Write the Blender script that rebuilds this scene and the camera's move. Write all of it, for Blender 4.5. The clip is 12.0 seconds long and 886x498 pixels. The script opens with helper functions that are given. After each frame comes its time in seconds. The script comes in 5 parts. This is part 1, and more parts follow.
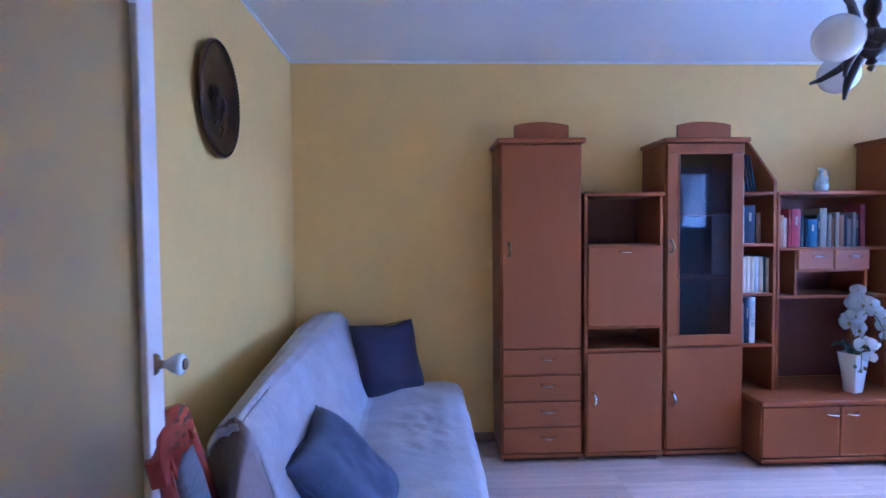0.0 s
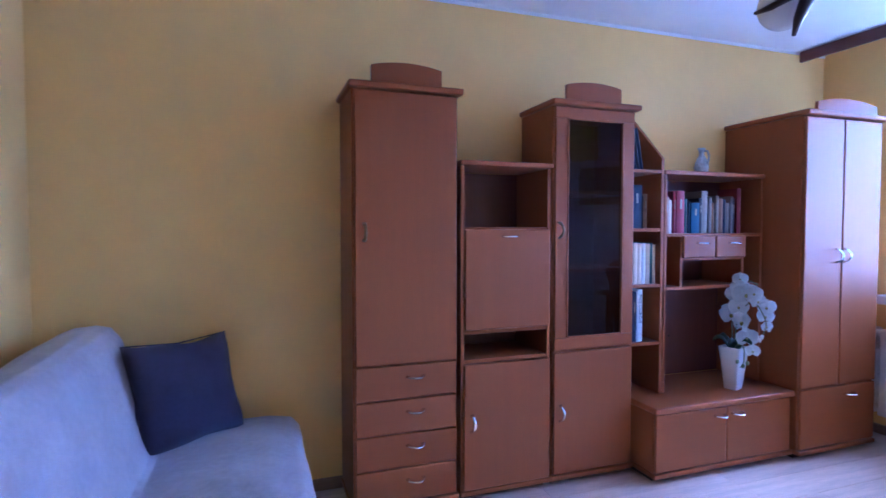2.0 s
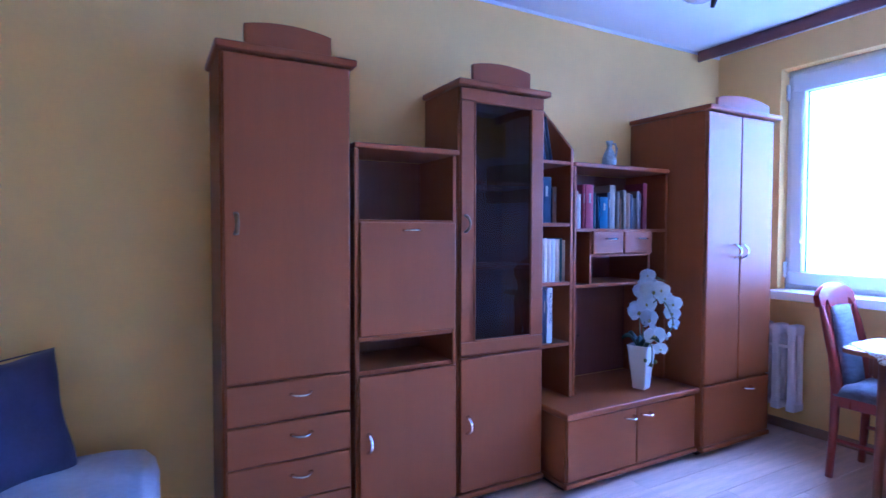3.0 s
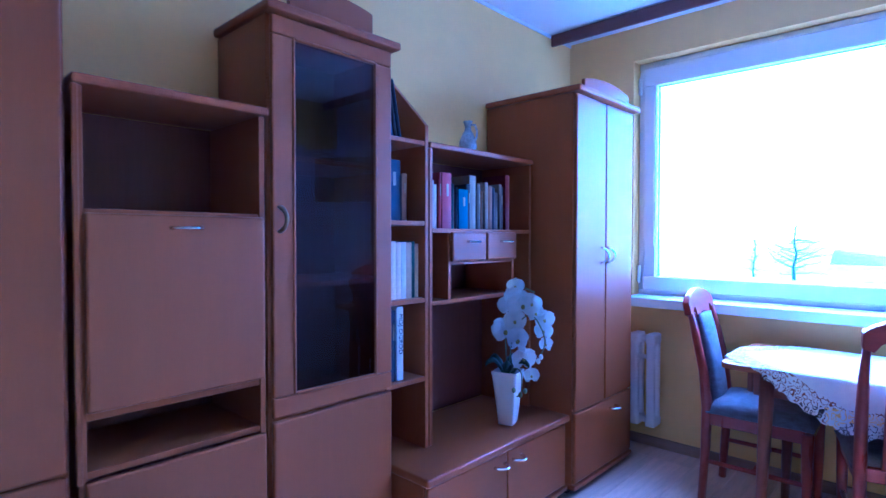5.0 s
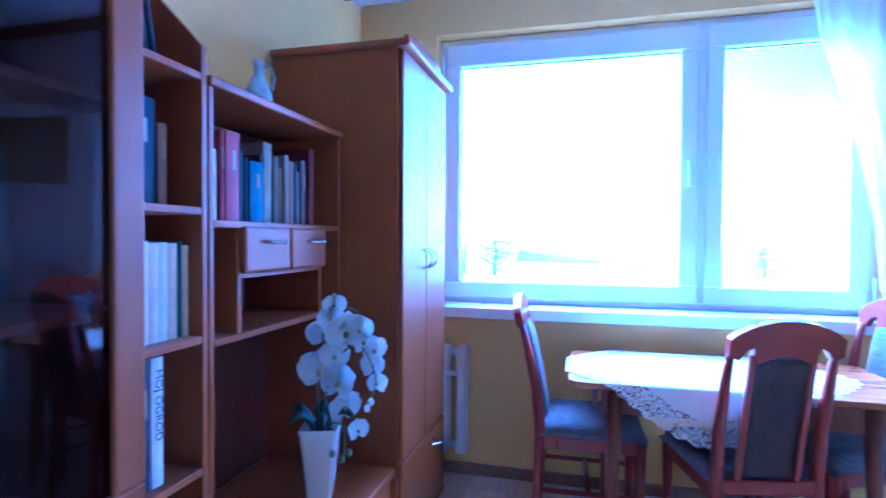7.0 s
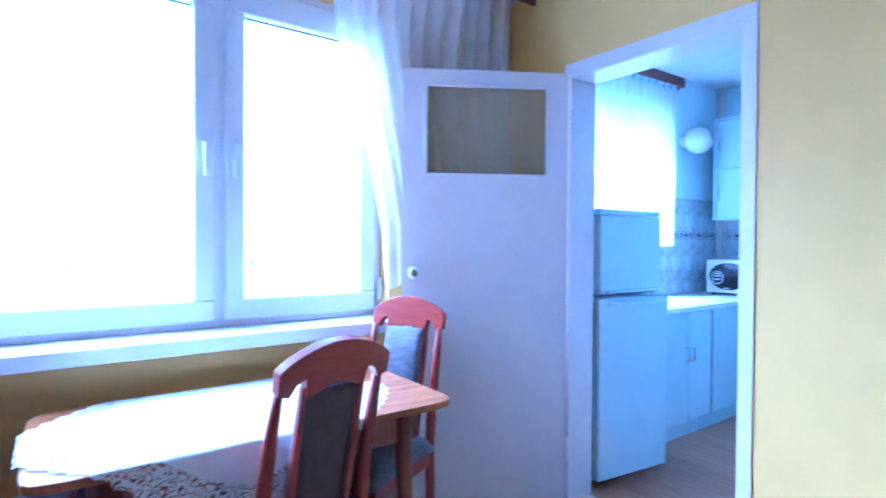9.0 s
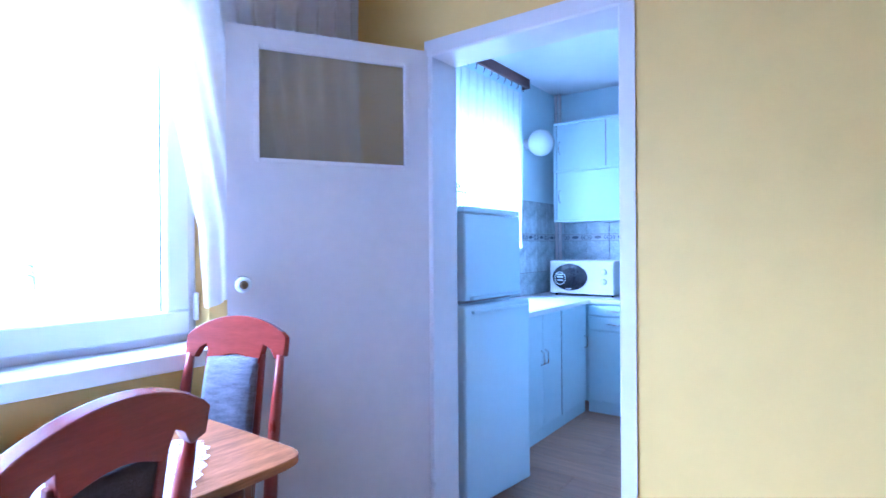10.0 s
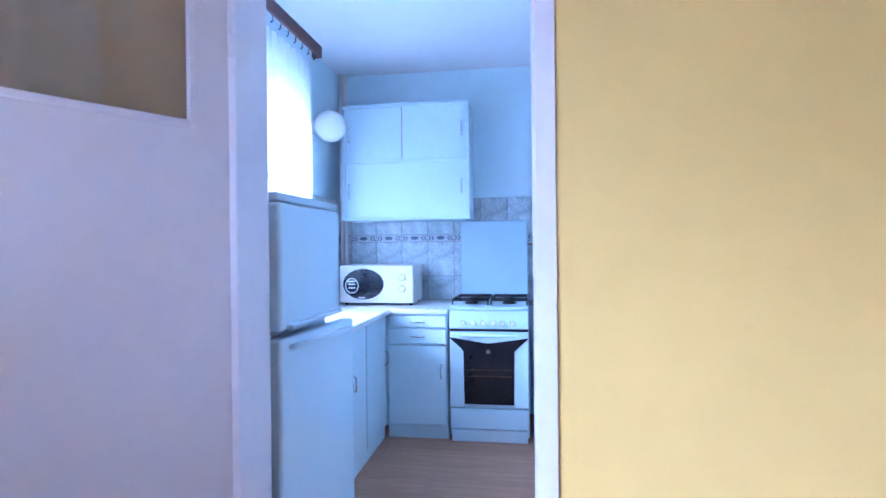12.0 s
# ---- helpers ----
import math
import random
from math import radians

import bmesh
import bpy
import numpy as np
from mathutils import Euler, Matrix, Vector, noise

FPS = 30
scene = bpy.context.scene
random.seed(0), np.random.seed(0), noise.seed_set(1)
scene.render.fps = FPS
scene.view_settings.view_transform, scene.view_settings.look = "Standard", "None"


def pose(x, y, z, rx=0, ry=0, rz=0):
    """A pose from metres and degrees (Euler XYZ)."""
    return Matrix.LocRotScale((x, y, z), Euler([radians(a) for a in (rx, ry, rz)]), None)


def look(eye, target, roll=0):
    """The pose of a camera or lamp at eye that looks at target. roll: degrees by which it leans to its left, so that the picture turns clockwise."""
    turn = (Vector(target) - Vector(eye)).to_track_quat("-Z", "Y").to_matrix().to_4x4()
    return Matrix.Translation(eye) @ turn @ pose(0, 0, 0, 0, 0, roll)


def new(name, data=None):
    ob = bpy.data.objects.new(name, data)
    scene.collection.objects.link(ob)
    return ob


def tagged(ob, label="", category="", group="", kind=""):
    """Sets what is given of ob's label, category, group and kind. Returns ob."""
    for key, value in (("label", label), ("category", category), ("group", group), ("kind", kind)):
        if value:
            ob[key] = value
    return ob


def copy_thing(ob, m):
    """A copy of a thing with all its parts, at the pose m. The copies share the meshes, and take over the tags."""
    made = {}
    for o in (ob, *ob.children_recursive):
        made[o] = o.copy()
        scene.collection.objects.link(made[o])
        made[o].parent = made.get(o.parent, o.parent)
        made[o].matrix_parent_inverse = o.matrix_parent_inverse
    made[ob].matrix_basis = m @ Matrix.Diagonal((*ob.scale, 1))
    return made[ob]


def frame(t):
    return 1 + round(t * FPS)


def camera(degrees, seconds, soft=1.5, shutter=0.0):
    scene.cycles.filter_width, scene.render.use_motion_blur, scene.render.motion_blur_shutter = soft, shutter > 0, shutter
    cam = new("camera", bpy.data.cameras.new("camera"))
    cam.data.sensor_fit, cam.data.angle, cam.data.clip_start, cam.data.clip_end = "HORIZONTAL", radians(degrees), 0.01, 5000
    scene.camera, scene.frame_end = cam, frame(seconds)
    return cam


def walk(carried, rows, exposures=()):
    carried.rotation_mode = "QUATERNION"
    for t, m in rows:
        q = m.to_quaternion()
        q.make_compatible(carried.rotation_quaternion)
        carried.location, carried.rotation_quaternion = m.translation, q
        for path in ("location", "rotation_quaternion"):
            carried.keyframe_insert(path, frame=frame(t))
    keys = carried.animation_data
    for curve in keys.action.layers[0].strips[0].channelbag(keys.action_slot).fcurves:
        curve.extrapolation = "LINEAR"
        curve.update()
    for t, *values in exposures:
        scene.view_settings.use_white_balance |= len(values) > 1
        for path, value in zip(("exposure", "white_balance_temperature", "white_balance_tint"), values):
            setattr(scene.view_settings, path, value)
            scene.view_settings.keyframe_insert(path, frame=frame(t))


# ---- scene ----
cam = camera(79.2, 12.0, shutter=0.3)
PATH = [
    (0, (0.107, 0.028, 1.419), (0.19, 2.025, 1.343), -0.6),
    (0.5, (0.127, 0.321, 1.396), (0.212, 2.318, 1.329), -0.5),
    (1, (0.13, 0.536, 1.365), (0.225, 2.532, 1.306), -0.3),
    (1.5, (0.118, 0.732, 1.352), (0.507, 2.692, 1.276), -0.1),
    (2, (0.18, 0.854, 1.303), (0.84, 2.741, 1.229), -0.0),
    (2.5, (0.271, 1.002, 1.267), (1.076, 2.832, 1.202), 0.1),
    (3, (0.35, 1.103, 1.261), (1.312, 2.855, 1.197), 0.1),
    (3.5, (0.426, 1.218, 1.27), (1.56, 2.864, 1.204), 0.2),
    (3.7, (0.467, 1.264, 1.267), (1.668, 2.862, 1.205), 0.1),
    (5.5, (0.899, 1.894, 1.234), (2.461, 3.143, 1.191), 0.2),
    (6, (1.036, 2.056, 1.225), (2.726, 3.125, 1.181), 0.3),
    (6.5, (1.127, 2.213, 1.231), (2.922, 3.093, 1.187), 0.2),
    (7, (1.186, 2.35, 1.237), (3.12, 2.856, 1.198), 0.3),
    (7.2, (1.218, 2.361, 1.244), (3.192, 2.679, 1.202), 0.4),
    (8.8, (1.697, 2.37, 1.238), (3.42, 1.355, 1.207), 0.5),
    (9, (1.767, 2.338, 1.246), (3.381, 1.159, 1.216), 0.4),
    (9.5, (1.928, 2.236, 1.246), (3.294, 0.776, 1.215), 0.5),
    (10, (2.116, 2.124, 1.226), (3.297, 0.51, 1.221), -0.4),
    (10.5, (2.325, 2.079, 1.24), (3.238, 0.299, 1.232), -0.1),
    (11, (2.481, 1.959, 1.259), (3.123, 0.065, 1.238), 0.1),
    (11.5, (2.604, 1.816, 1.237), (3.074, -0.128, 1.229), -0.2),
    (12, (2.712, 1.672, 1.241), (3.013, -0.305, 1.231), -0.6),
]
EXPOSURES = [(0.0, 4.54, 3760, 27), (1.0, 4.55, 3850, 30), (2.0, 4.54, 3820, 31), (2.5, 4.54, 3690, 32), (3.5, 4.5, 3400, 30), (5.5, 4.44, 3130, 24), (7.0, 4.6, 3150, 21), (9.0, 4.36, 3640, 17), (12.0, 4.27, 4400, 25)]
walk(cam, [(t, look(eye, target, roll)) for t, eye, target, roll in PATH], EXPOSURES)

# world and daylight
world = bpy.data.worlds.new("world")
scene.world = world
world.use_nodes = True
wn = world.node_tree
sky = wn.nodes.new("ShaderNodeTexSky")
sky.sky_type = "NISHITA"
sky.sun_disc = False
sky.sun_elevation, sky.sun_rotation = radians(45), radians(58)
sky.air_density, sky.dust_density, sky.ozone_density = 1.0, 1.3, 3.0
wn.links.new(sky.outputs["Color"], wn.nodes["Background"].inputs["Color"])
wn.nodes["Background"].inputs["Strength"].default_value = 0.15
sun = new("sun", bpy.data.lights.new("sun", "SUN"))
sun.data.energy, sun.data.angle, sun.data.color = 0.75, radians(60), (0.88, 0.95, 1.0)
sun.matrix_world = look((6, 3.75, 7.1), (0, 0, 0))


# ---- materials ----
def mat(name, col, rough=0.5, metal=0.0, var=0.08, scale=8.0, bump=0.0, bscale=60.0, stretch=(1, 1, 1), col2=None, rnd=0.0, sheen=0.0, spec=0.5, rvar=0.0):
    """A principled material with colour variation at two scales, fine relief and uneven gloss."""
    m = bpy.data.materials.new(name)
    m.use_nodes = True
    nt, L = m.node_tree, m.node_tree.links
    b = nt.nodes["Principled BSDF"]
    b.inputs["Roughness"].default_value = rough
    b.inputs["Metallic"].default_value = metal
    b.inputs["Sheen Weight"].default_value = sheen
    b.inputs["Specular IOR Level"].default_value = spec
    tc = nt.nodes.new("ShaderNodeTexCoord")
    mp = nt.nodes.new("ShaderNodeMapping")
    mp.inputs["Scale"].default_value = stretch
    L.new(tc.outputs["Object"], mp.inputs["Vector"])
    n1 = nt.nodes.new("ShaderNodeTexNoise")
    n1.inputs["Scale"].default_value, n1.inputs["Detail"].default_value = scale, 6
    n2 = nt.nodes.new("ShaderNodeTexNoise")
    n2.inputs["Scale"].default_value, n2.inputs["Detail"].default_value = scale * 7, 4
    for n in (n1, n2):
        L.new(mp.outputs["Vector"], n.inputs["Vector"])
    add = nt.nodes.new("ShaderNodeMath")
    add.operation = "MULTIPLY_ADD"
    add.inputs[1].default_value = 0.4
    L.new(n2.outputs["Fac"], add.inputs[0])
    sc = nt.nodes.new("ShaderNodeMath")
    sc.operation = "MULTIPLY"
    sc.inputs[1].default_value = 0.6
    L.new(n1.outputs["Fac"], sc.inputs[0])
    L.new(sc.outputs[0], add.inputs[2])
    ramp = nt.nodes.new("ShaderNodeValToRGB")
    a = col2 if col2 else tuple(c * (1 - var) for c in col)
    z = col if col2 else tuple(min(1, c * (1 + var)) for c in col)
    ramp.color_ramp.elements[0].position, ramp.color_ramp.elements[0].color = 0.36, (*a, 1)
    ramp.color_ramp.elements[1].position, ramp.color_ramp.elements[1].color = 0.64, (*z, 1)
    L.new(add.outputs[0], ramp.inputs["Fac"])
    out = ramp.outputs["Color"]
    if rnd:
        oi = nt.nodes.new("ShaderNodeObjectInfo")
        hs = nt.nodes.new("ShaderNodeHueSaturation")
        mr = nt.nodes.new("ShaderNodeMapRange")
        mr.inputs["To Min"].default_value, mr.inputs["To Max"].default_value = 1 - rnd, 1 + rnd
        L.new(oi.outputs["Random"], mr.inputs["Value"])
        L.new(mr.outputs["Result"], hs.inputs["Value"])
        L.new(out, hs.inputs["Color"])
        out = hs.outputs["Color"]
    L.new(out, b.inputs["Base Color"])
    if rvar:
        rr = nt.nodes.new("ShaderNodeMapRange")
        rr.inputs["To Min"].default_value, rr.inputs["To Max"].default_value = rough - rvar, rough + rvar
        L.new(n1.outputs["Fac"], rr.inputs["Value"])
        L.new(rr.outputs["Result"], b.inputs["Roughness"])
    if bump:
        n3 = nt.nodes.new("ShaderNodeTexNoise")
        n3.inputs["Scale"].default_value, n3.inputs["Detail"].default_value = bscale, 5
        L.new(mp.outputs["Vector"], n3.inputs["Vector"])
        bp = nt.nodes.new("ShaderNodeBump")
        bp.inputs["Strength"].default_value, bp.inputs["Distance"].default_value = bump, 0.004
        L.new(n3.outputs["Fac"], bp.inputs["Height"])
        L.new(bp.outputs["Normal"], b.inputs["Normal"])
    return m


def glass_mat(name, col=(1, 1, 1), rough=0.0, ior=1.45):
    m = bpy.data.materials.new(name)
    m.use_nodes = True
    b = m.node_tree.nodes["Principled BSDF"]
    b.inputs["Base Color"].default_value = (*col, 1)
    b.inputs["Roughness"].default_value = rough
    b.inputs["Transmission Weight"].default_value = 1.0
    b.inputs["IOR"].default_value = ior
    return m


M_YELLOW = mat("yellow_wall_paint", (0.87, 0.59, 0.17), 0.50, var=0.03, scale=1.3, bump=0.25, bscale=45, rvar=0.05, spec=0.3)
M_CEIL = mat("ceiling_paint", (0.82, 0.82, 0.82), 0.8, var=0.02, scale=1.5, bump=0.15, bscale=50)
M_WHITE = mat("white_gloss_paint", (0.84, 0.77, 0.74), 0.32, var=0.03, scale=3, bump=0.12, bscale=12, rvar=0.06)
M_PVC = mat("white_pvc", (0.82, 0.83, 0.84), 0.3, var=0.015, scale=4)
# white paint with the kitchen's cool light cast mixed into the colour
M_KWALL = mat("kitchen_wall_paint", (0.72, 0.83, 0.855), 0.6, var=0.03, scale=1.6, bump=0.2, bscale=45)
M_CHERRY = mat("cherry_laminate", (0.285, 0.086, 0.020), 0.40, var=0.035, scale=5, stretch=(6, 6, 0.5), rvar=0.05, bump=0.02, bscale=90, spec=0.3)
M_CHERRY_H = mat("cherry_laminate_level", (0.285, 0.086, 0.020), 0.40, var=0.035, scale=5, stretch=(0.5, 6, 6), rvar=0.05, bump=0.02, bscale=90, spec=0.3)
# dark brown backs, darkened further in colour for the dim shelf interiors
M_CHERRY_D = mat("cherry_back_dimmed", (0.14, 0.042, 0.024), 0.5, var=0.12, scale=5, stretch=(6, 6, 0.5))
M_MAHOG = mat("mahogany_lacquer", (0.26, 0.036, 0.020), 0.28, var=0.13, scale=7, stretch=(5, 5, 0.7), rvar=0.02)
M_TABLE = mat("table_veneer", (0.31, 0.118, 0.042), 0.24, var=0.34, scale=6, stretch=(6, 0.6, 6), rvar=0.06)
M_MAHOG_H = mat("mahogany_lacquer_level", (0.26, 0.036, 0.020), 0.26, var=0.13, scale=7, stretch=(0.7, 6, 6), rvar=0.02)
M_TLEG = mat("table_leg_stain", (0.20, 0.060, 0.030), 0.35, var=0.2, scale=6, stretch=(5, 5, 0.6))
M_PELMET = mat("pelmet_veneer", (0.13, 0.045, 0.03), 0.4, var=0.15, scale=5, stretch=(5, 0.5, 5))
M_UPH = mat("chenille_upholstery", (0.15, 0.147, 0.175), 0.95, var=0.35, scale=30, bump=0.9, bscale=120, stretch=(0.6, 1, 3), sheen=0.3)
M_THROW = mat("plush_throw", (0.46, 0.43, 0.455), 0.95, var=0.12, scale=6, bump=0.6, bscale=180, sheen=0.25)
# throw colour darkened to taupe, carrying the shade on its near end
M_THROW_SHADE = mat("plush_throw_shaded", (0.27, 0.205, 0.195), 0.95, var=0.14, scale=6, bump=0.6, bscale=180, sheen=0.25)
# dark cotton made paler and bluer, holding the light the near cushion catches
M_PILLOW_LIT = mat("dark_cotton_lit", (0.075, 0.085, 0.15), 0.9, var=0.15, scale=12, bump=0.4, bscale=220, sheen=0.2)
M_PILLOW = mat("dark_cotton", (0.034, 0.024, 0.050), 0.9, var=0.15, scale=12, bump=0.4, bscale=220, sheen=0.12)
M_METAL = mat("satin_metal", (0.78, 0.77, 0.76), 0.22, metal=1.0, var=0.05, scale=20)
M_COPPER = mat("dark_copper", (0.075, 0.045, 0.035), 0.33, metal=0.7, var=0.4, scale=14, bump=0.5, bscale=45)
M_BRASS = mat("tarnished_brass", (0.25, 0.17, 0.09), 0.35, metal=1.0, var=0.2, scale=20)
M_PORC = mat("porcelain", (0.80, 0.80, 0.80), 0.12, var=0.02, scale=6)
M_LAMINATE = mat("oak_laminate", (0.66, 0.49, 0.37), 0.30, var=0.16, scale=4, stretch=(0.5, 7, 1), rnd=0.10, rvar=0.06, bump=0.06, bscale=60)
# oak laminate again, browner and darkened in colour for the dimmer kitchen floor
M_LAMINATE_DIM = mat("oak_laminate_dim", (0.47, 0.255, 0.14), 0.36, var=0.2, scale=4, stretch=(0.5, 7, 1), rnd=0.10, rvar=0.06, bump=0.06, bscale=60)
M_LID = mat("tinted_lid_glass", (0.50, 0.64, 0.70), 0.08, var=0.02)
M_HANGING = mat("woven_brown_wool", (0.20, 0.13, 0.085), 0.95, var=0.4, scale=9, bump=0.9, bscale=140)
M_BASE = mat("baseboard_wood", (0.32, 0.20, 0.13), 0.45, var=0.2, scale=5, stretch=(0.6, 0.6, 5))
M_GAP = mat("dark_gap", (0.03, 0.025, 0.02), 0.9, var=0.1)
# fridge and cabinet whites tinted cyan too, instead of a cooler white balance
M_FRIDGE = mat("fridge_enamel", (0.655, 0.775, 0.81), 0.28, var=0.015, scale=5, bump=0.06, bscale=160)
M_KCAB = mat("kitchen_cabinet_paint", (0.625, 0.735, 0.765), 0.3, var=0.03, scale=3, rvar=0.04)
M_WORK = mat("worktop_laminate", (0.72, 0.72, 0.70), 0.3, var=0.04, scale=30)
M_MICRO = mat("microwave_plastic", (0.66, 0.63, 0.58), 0.35, var=0.02, scale=6)
M_BLACK = mat("black_glass", (0.012, 0.012, 0.016), 0.08, var=0.1)
M_IRON = mat("black_iron", (0.02, 0.02, 0.022), 0.5, var=0.2, scale=20)
M_TILE = mat("marbled_tile", (0.70, 0.76, 0.77), 0.16, col2=(0.38, 0.43, 0.45), scale=11, rnd=0.04)
M_BORDER = mat("border_tile", (0.55, 0.57, 0.60), 0.2, var=0.1, scale=20)
M_BORDER_D = mat("border_ornament", (0.15, 0.17, 0.22), 0.25, var=0.2, scale=30)
M_GROUT = mat("grout", (0.33, 0.33, 0.33), 0.9, var=0.05)
M_OPAL = mat("opal_glass", (0.83, 0.82, 0.80), 0.18, var=0.02, scale=3)
M_DKWOOD = mat("dark_turned_wood", (0.035, 0.018, 0.014), 0.35, var=0.3, scale=10)
M_LEAF = mat("orchid_leaf", (0.035, 0.06, 0.025), 0.4, var=0.2, scale=10)
M_STEM = mat("orchid_stem", (0.20, 0.23, 0.10), 0.5, var=0.2, scale=20)
M_PETAL = mat("orchid_petal", (0.82, 0.82, 0.80), 0.6, var=0.05, scale=40)
M_LIP = mat("orchid_lip", (0.45, 0.40, 0.12), 0.6, var=0.2, scale=40)
M_VASE = mat("vase_glaze", (0.56, 0.60, 0.63), 0.15, var=0.35, scale=12)
M_PANE = glass_mat("window_glass")
M_SMOKE = glass_mat("tinted_glass", (0.30, 0.20, 0.24))
M_FROST = glass_mat("frosted_glass", (0.97, 0.85, 0.60), 0.27)
# frosted glass tinted darker for the shadow behind the open hall door
M_FROST_DIM = glass_mat("frosted_glass_dim", (0.80, 0.72, 0.52), 0.45)
M_FROST.node_tree.nodes["Principled BSDF"].inputs["Transmission Weight"].default_value = 0.78


def cloth_mat(name, col, dens):
    """Thin sheer cloth: threads that scatter and pass light, with open weave between them."""
    m = bpy.data.materials.new(name)
    m.use_nodes = True
    nt, L = m.node_tree, m.node_tree.links
    nt.nodes.remove(nt.nodes["Principled BSDF"])
    d = nt.nodes.new("ShaderNodeBsdfDiffuse")
    t = nt.nodes.new("ShaderNodeBsdfTranslucent")
    p = nt.nodes.new("ShaderNodeBsdfTransparent")
    tc = nt.nodes.new("ShaderNodeTexCoord")
    n = nt.nodes.new("ShaderNodeTexNoise")
    n.inputs["Scale"].default_value, n.inputs["Detail"].default_value = 25, 4
    L.new(tc.outputs["Object"], n.inputs["Vector"])
    mr = nt.nodes.new("ShaderNodeMapRange")
    mr.inputs["To Min"].default_value, mr.inputs["To Max"].default_value = dens - 0.08, dens + 0.08
    L.new(n.outputs["Fac"], mr.inputs["Value"])
    for s in (d, t):
        s.inputs["Color"].default_value = (*col, 1)
    a = nt.nodes.new("ShaderNodeMixShader")
    a.inputs["Fac"].default_value = 0.5
    L.new(d.outputs[0], a.inputs[1]), L.new(t.outputs[0], a.inputs[2])
    b = nt.nodes.new("ShaderNodeMixShader")
    L.new(mr.outputs["Result"], b.inputs["Fac"])
    L.new(p.outputs[0], b.inputs[1]), L.new(a.outputs[0], b.inputs[2])
    L.new(b.outputs[0], nt.nodes["Material Output"].inputs["Surface"])
    return m


M_SHEER = cloth_mat("sheer_curtain", (0.92, 0.91, 0.93), 0.88)
M_VOILE = cloth_mat("kitchen_voile", (0.80, 0.82, 0.84), 0.92)
M_LACE = mat("lace_thread", (0.80, 0.80, 0.80), 0.9, var=0.04, scale=30, bump=0.5, bscale=250)


# ---- building helpers ----
def box(bm, x0, x1, y0, y1, z0, z1, bevel=0.0, seg=1):
    c = ((x0 + x1) / 2, (y0 + y1) / 2, (z0 + z1) / 2)
    r = bmesh.ops.create_cube(bm, size=1, matrix=Matrix.Translation(c) @ Matrix.Diagonal((abs(x1 - x0), abs(y1 - y0), abs(z1 - z0), 1)))
    if bevel:
        edges = list({e for v in r["verts"] for e in v.link_edges})
        bmesh.ops.bevel(bm, geom=edges, offset=bevel, segments=seg, affect="EDGES", profile=0.5)
    return bm


def boxes(*rows, bevel=0.0, seg=1):
    bm = bmesh.new()
    for r in rows:
        box(bm, *r, bevel=bevel, seg=seg)
    return bm


def lathe(profile, seg=24, m=Matrix()):
    """A turned body: (radius, height) pairs about z."""
    bm = bmesh.new()
    rings = [[bm.verts.new(m @ Vector((r * math.cos(2 * math.pi * k / seg), r * math.sin(2 * math.pi * k / seg), z))) for k in range(seg)] for r, z in profile]
    for a, b in zip(rings, rings[1:]):
        for k in range(seg):
            bm.faces.new((a[k], a[(k + 1) % seg], b[(k + 1) % seg], b[k]))
    bm.faces.new(rings[0][::-1])
    bm.faces.new(rings[-1])
    for f in bm.faces:
        f.smooth = len(f.verts) == 4
    return bm


def tube(points, radius, seg=8, flat=1.0, bm=None):
    """A round bar along points; radius may be a list."""
    bm = bm or bmesh.new()
    pts = [Vector(p) for p in points]
    rad = radius if isinstance(radius, (list, tuple)) else [radius] * len(pts)
    rings, up = [], None
    for i, p in enumerate(pts):
        d = (pts[min(i + 1, len(pts) - 1)] - pts[max(i - 1, 0)]).normalized()
        if up is None:
            up = Vector((0, 0, 1)) if abs(d.z) < 0.9 else Vector((1, 0, 0))
        u = d.cross(up).normalized()
        v = u.cross(d).normalized()
        up = v
        rings.append([bm.verts.new(p + (u * math.cos(2 * math.pi * k / seg) + v * flat * math.sin(2 * math.pi * k / seg)) * rad[i]) for k in range(seg)])
    for a, b in zip(rings, rings[1:]):
        for k in range(seg):
            bm.faces.new((a[k], a[(k + 1) % seg], b[(k + 1) % seg], b[k])).smooth = True
    bm.faces.new(rings[0][::-1]), bm.faces.new(rings[-1])
    return bm


def prism(outline, depth, m=Matrix(), bevel=0.0):
    """A flat outline in local x, z, thick along local y."""
    bm = bmesh.new()
    a = [bm.verts.new(m @ Vector((x, 0, z))) for x, z in outline]
    b = [bm.verts.new(m @ Vector((x, depth, z))) for x, z in outline]
    n = len(a)
    bm.faces.new(a), bm.faces.new(b[::-1])
    for k in range(n):
        bm.faces.new((a[(k + 1) % n], a[k], b[k], b[(k + 1) % n]))
    bmesh.ops.recalc_face_normals(bm, faces=bm.faces)
    if bevel:
        bmesh.ops.bevel(bm, geom=[e for e in bm.edges if e.calc_face_angle(0) > 0.6], offset=bevel, segments=2, affect="EDGES", profile=0.5)
    return bm


def sheet(fn, nu, nv, thick=0.0):
    """A grid of fn(u, v), u and v from 0 to 1; with thickness when asked."""
    bm = bmesh.new()
    g = [[bm.verts.new(fn(i / nu, j / nv)) for j in range(nv + 1)] for i in range(nu + 1)]
    for i in range(nu):
        for j in range(nv):
            bm.faces.new((g[i][j], g[i + 1][j], g[i + 1][j + 1], g[i][j + 1])).smooth = True
    if thick:
        bm.normal_update()
        bmesh.ops.solidify(bm, geom=bm.faces[:], thickness=thick)
    return bm


ORIGIN = {}


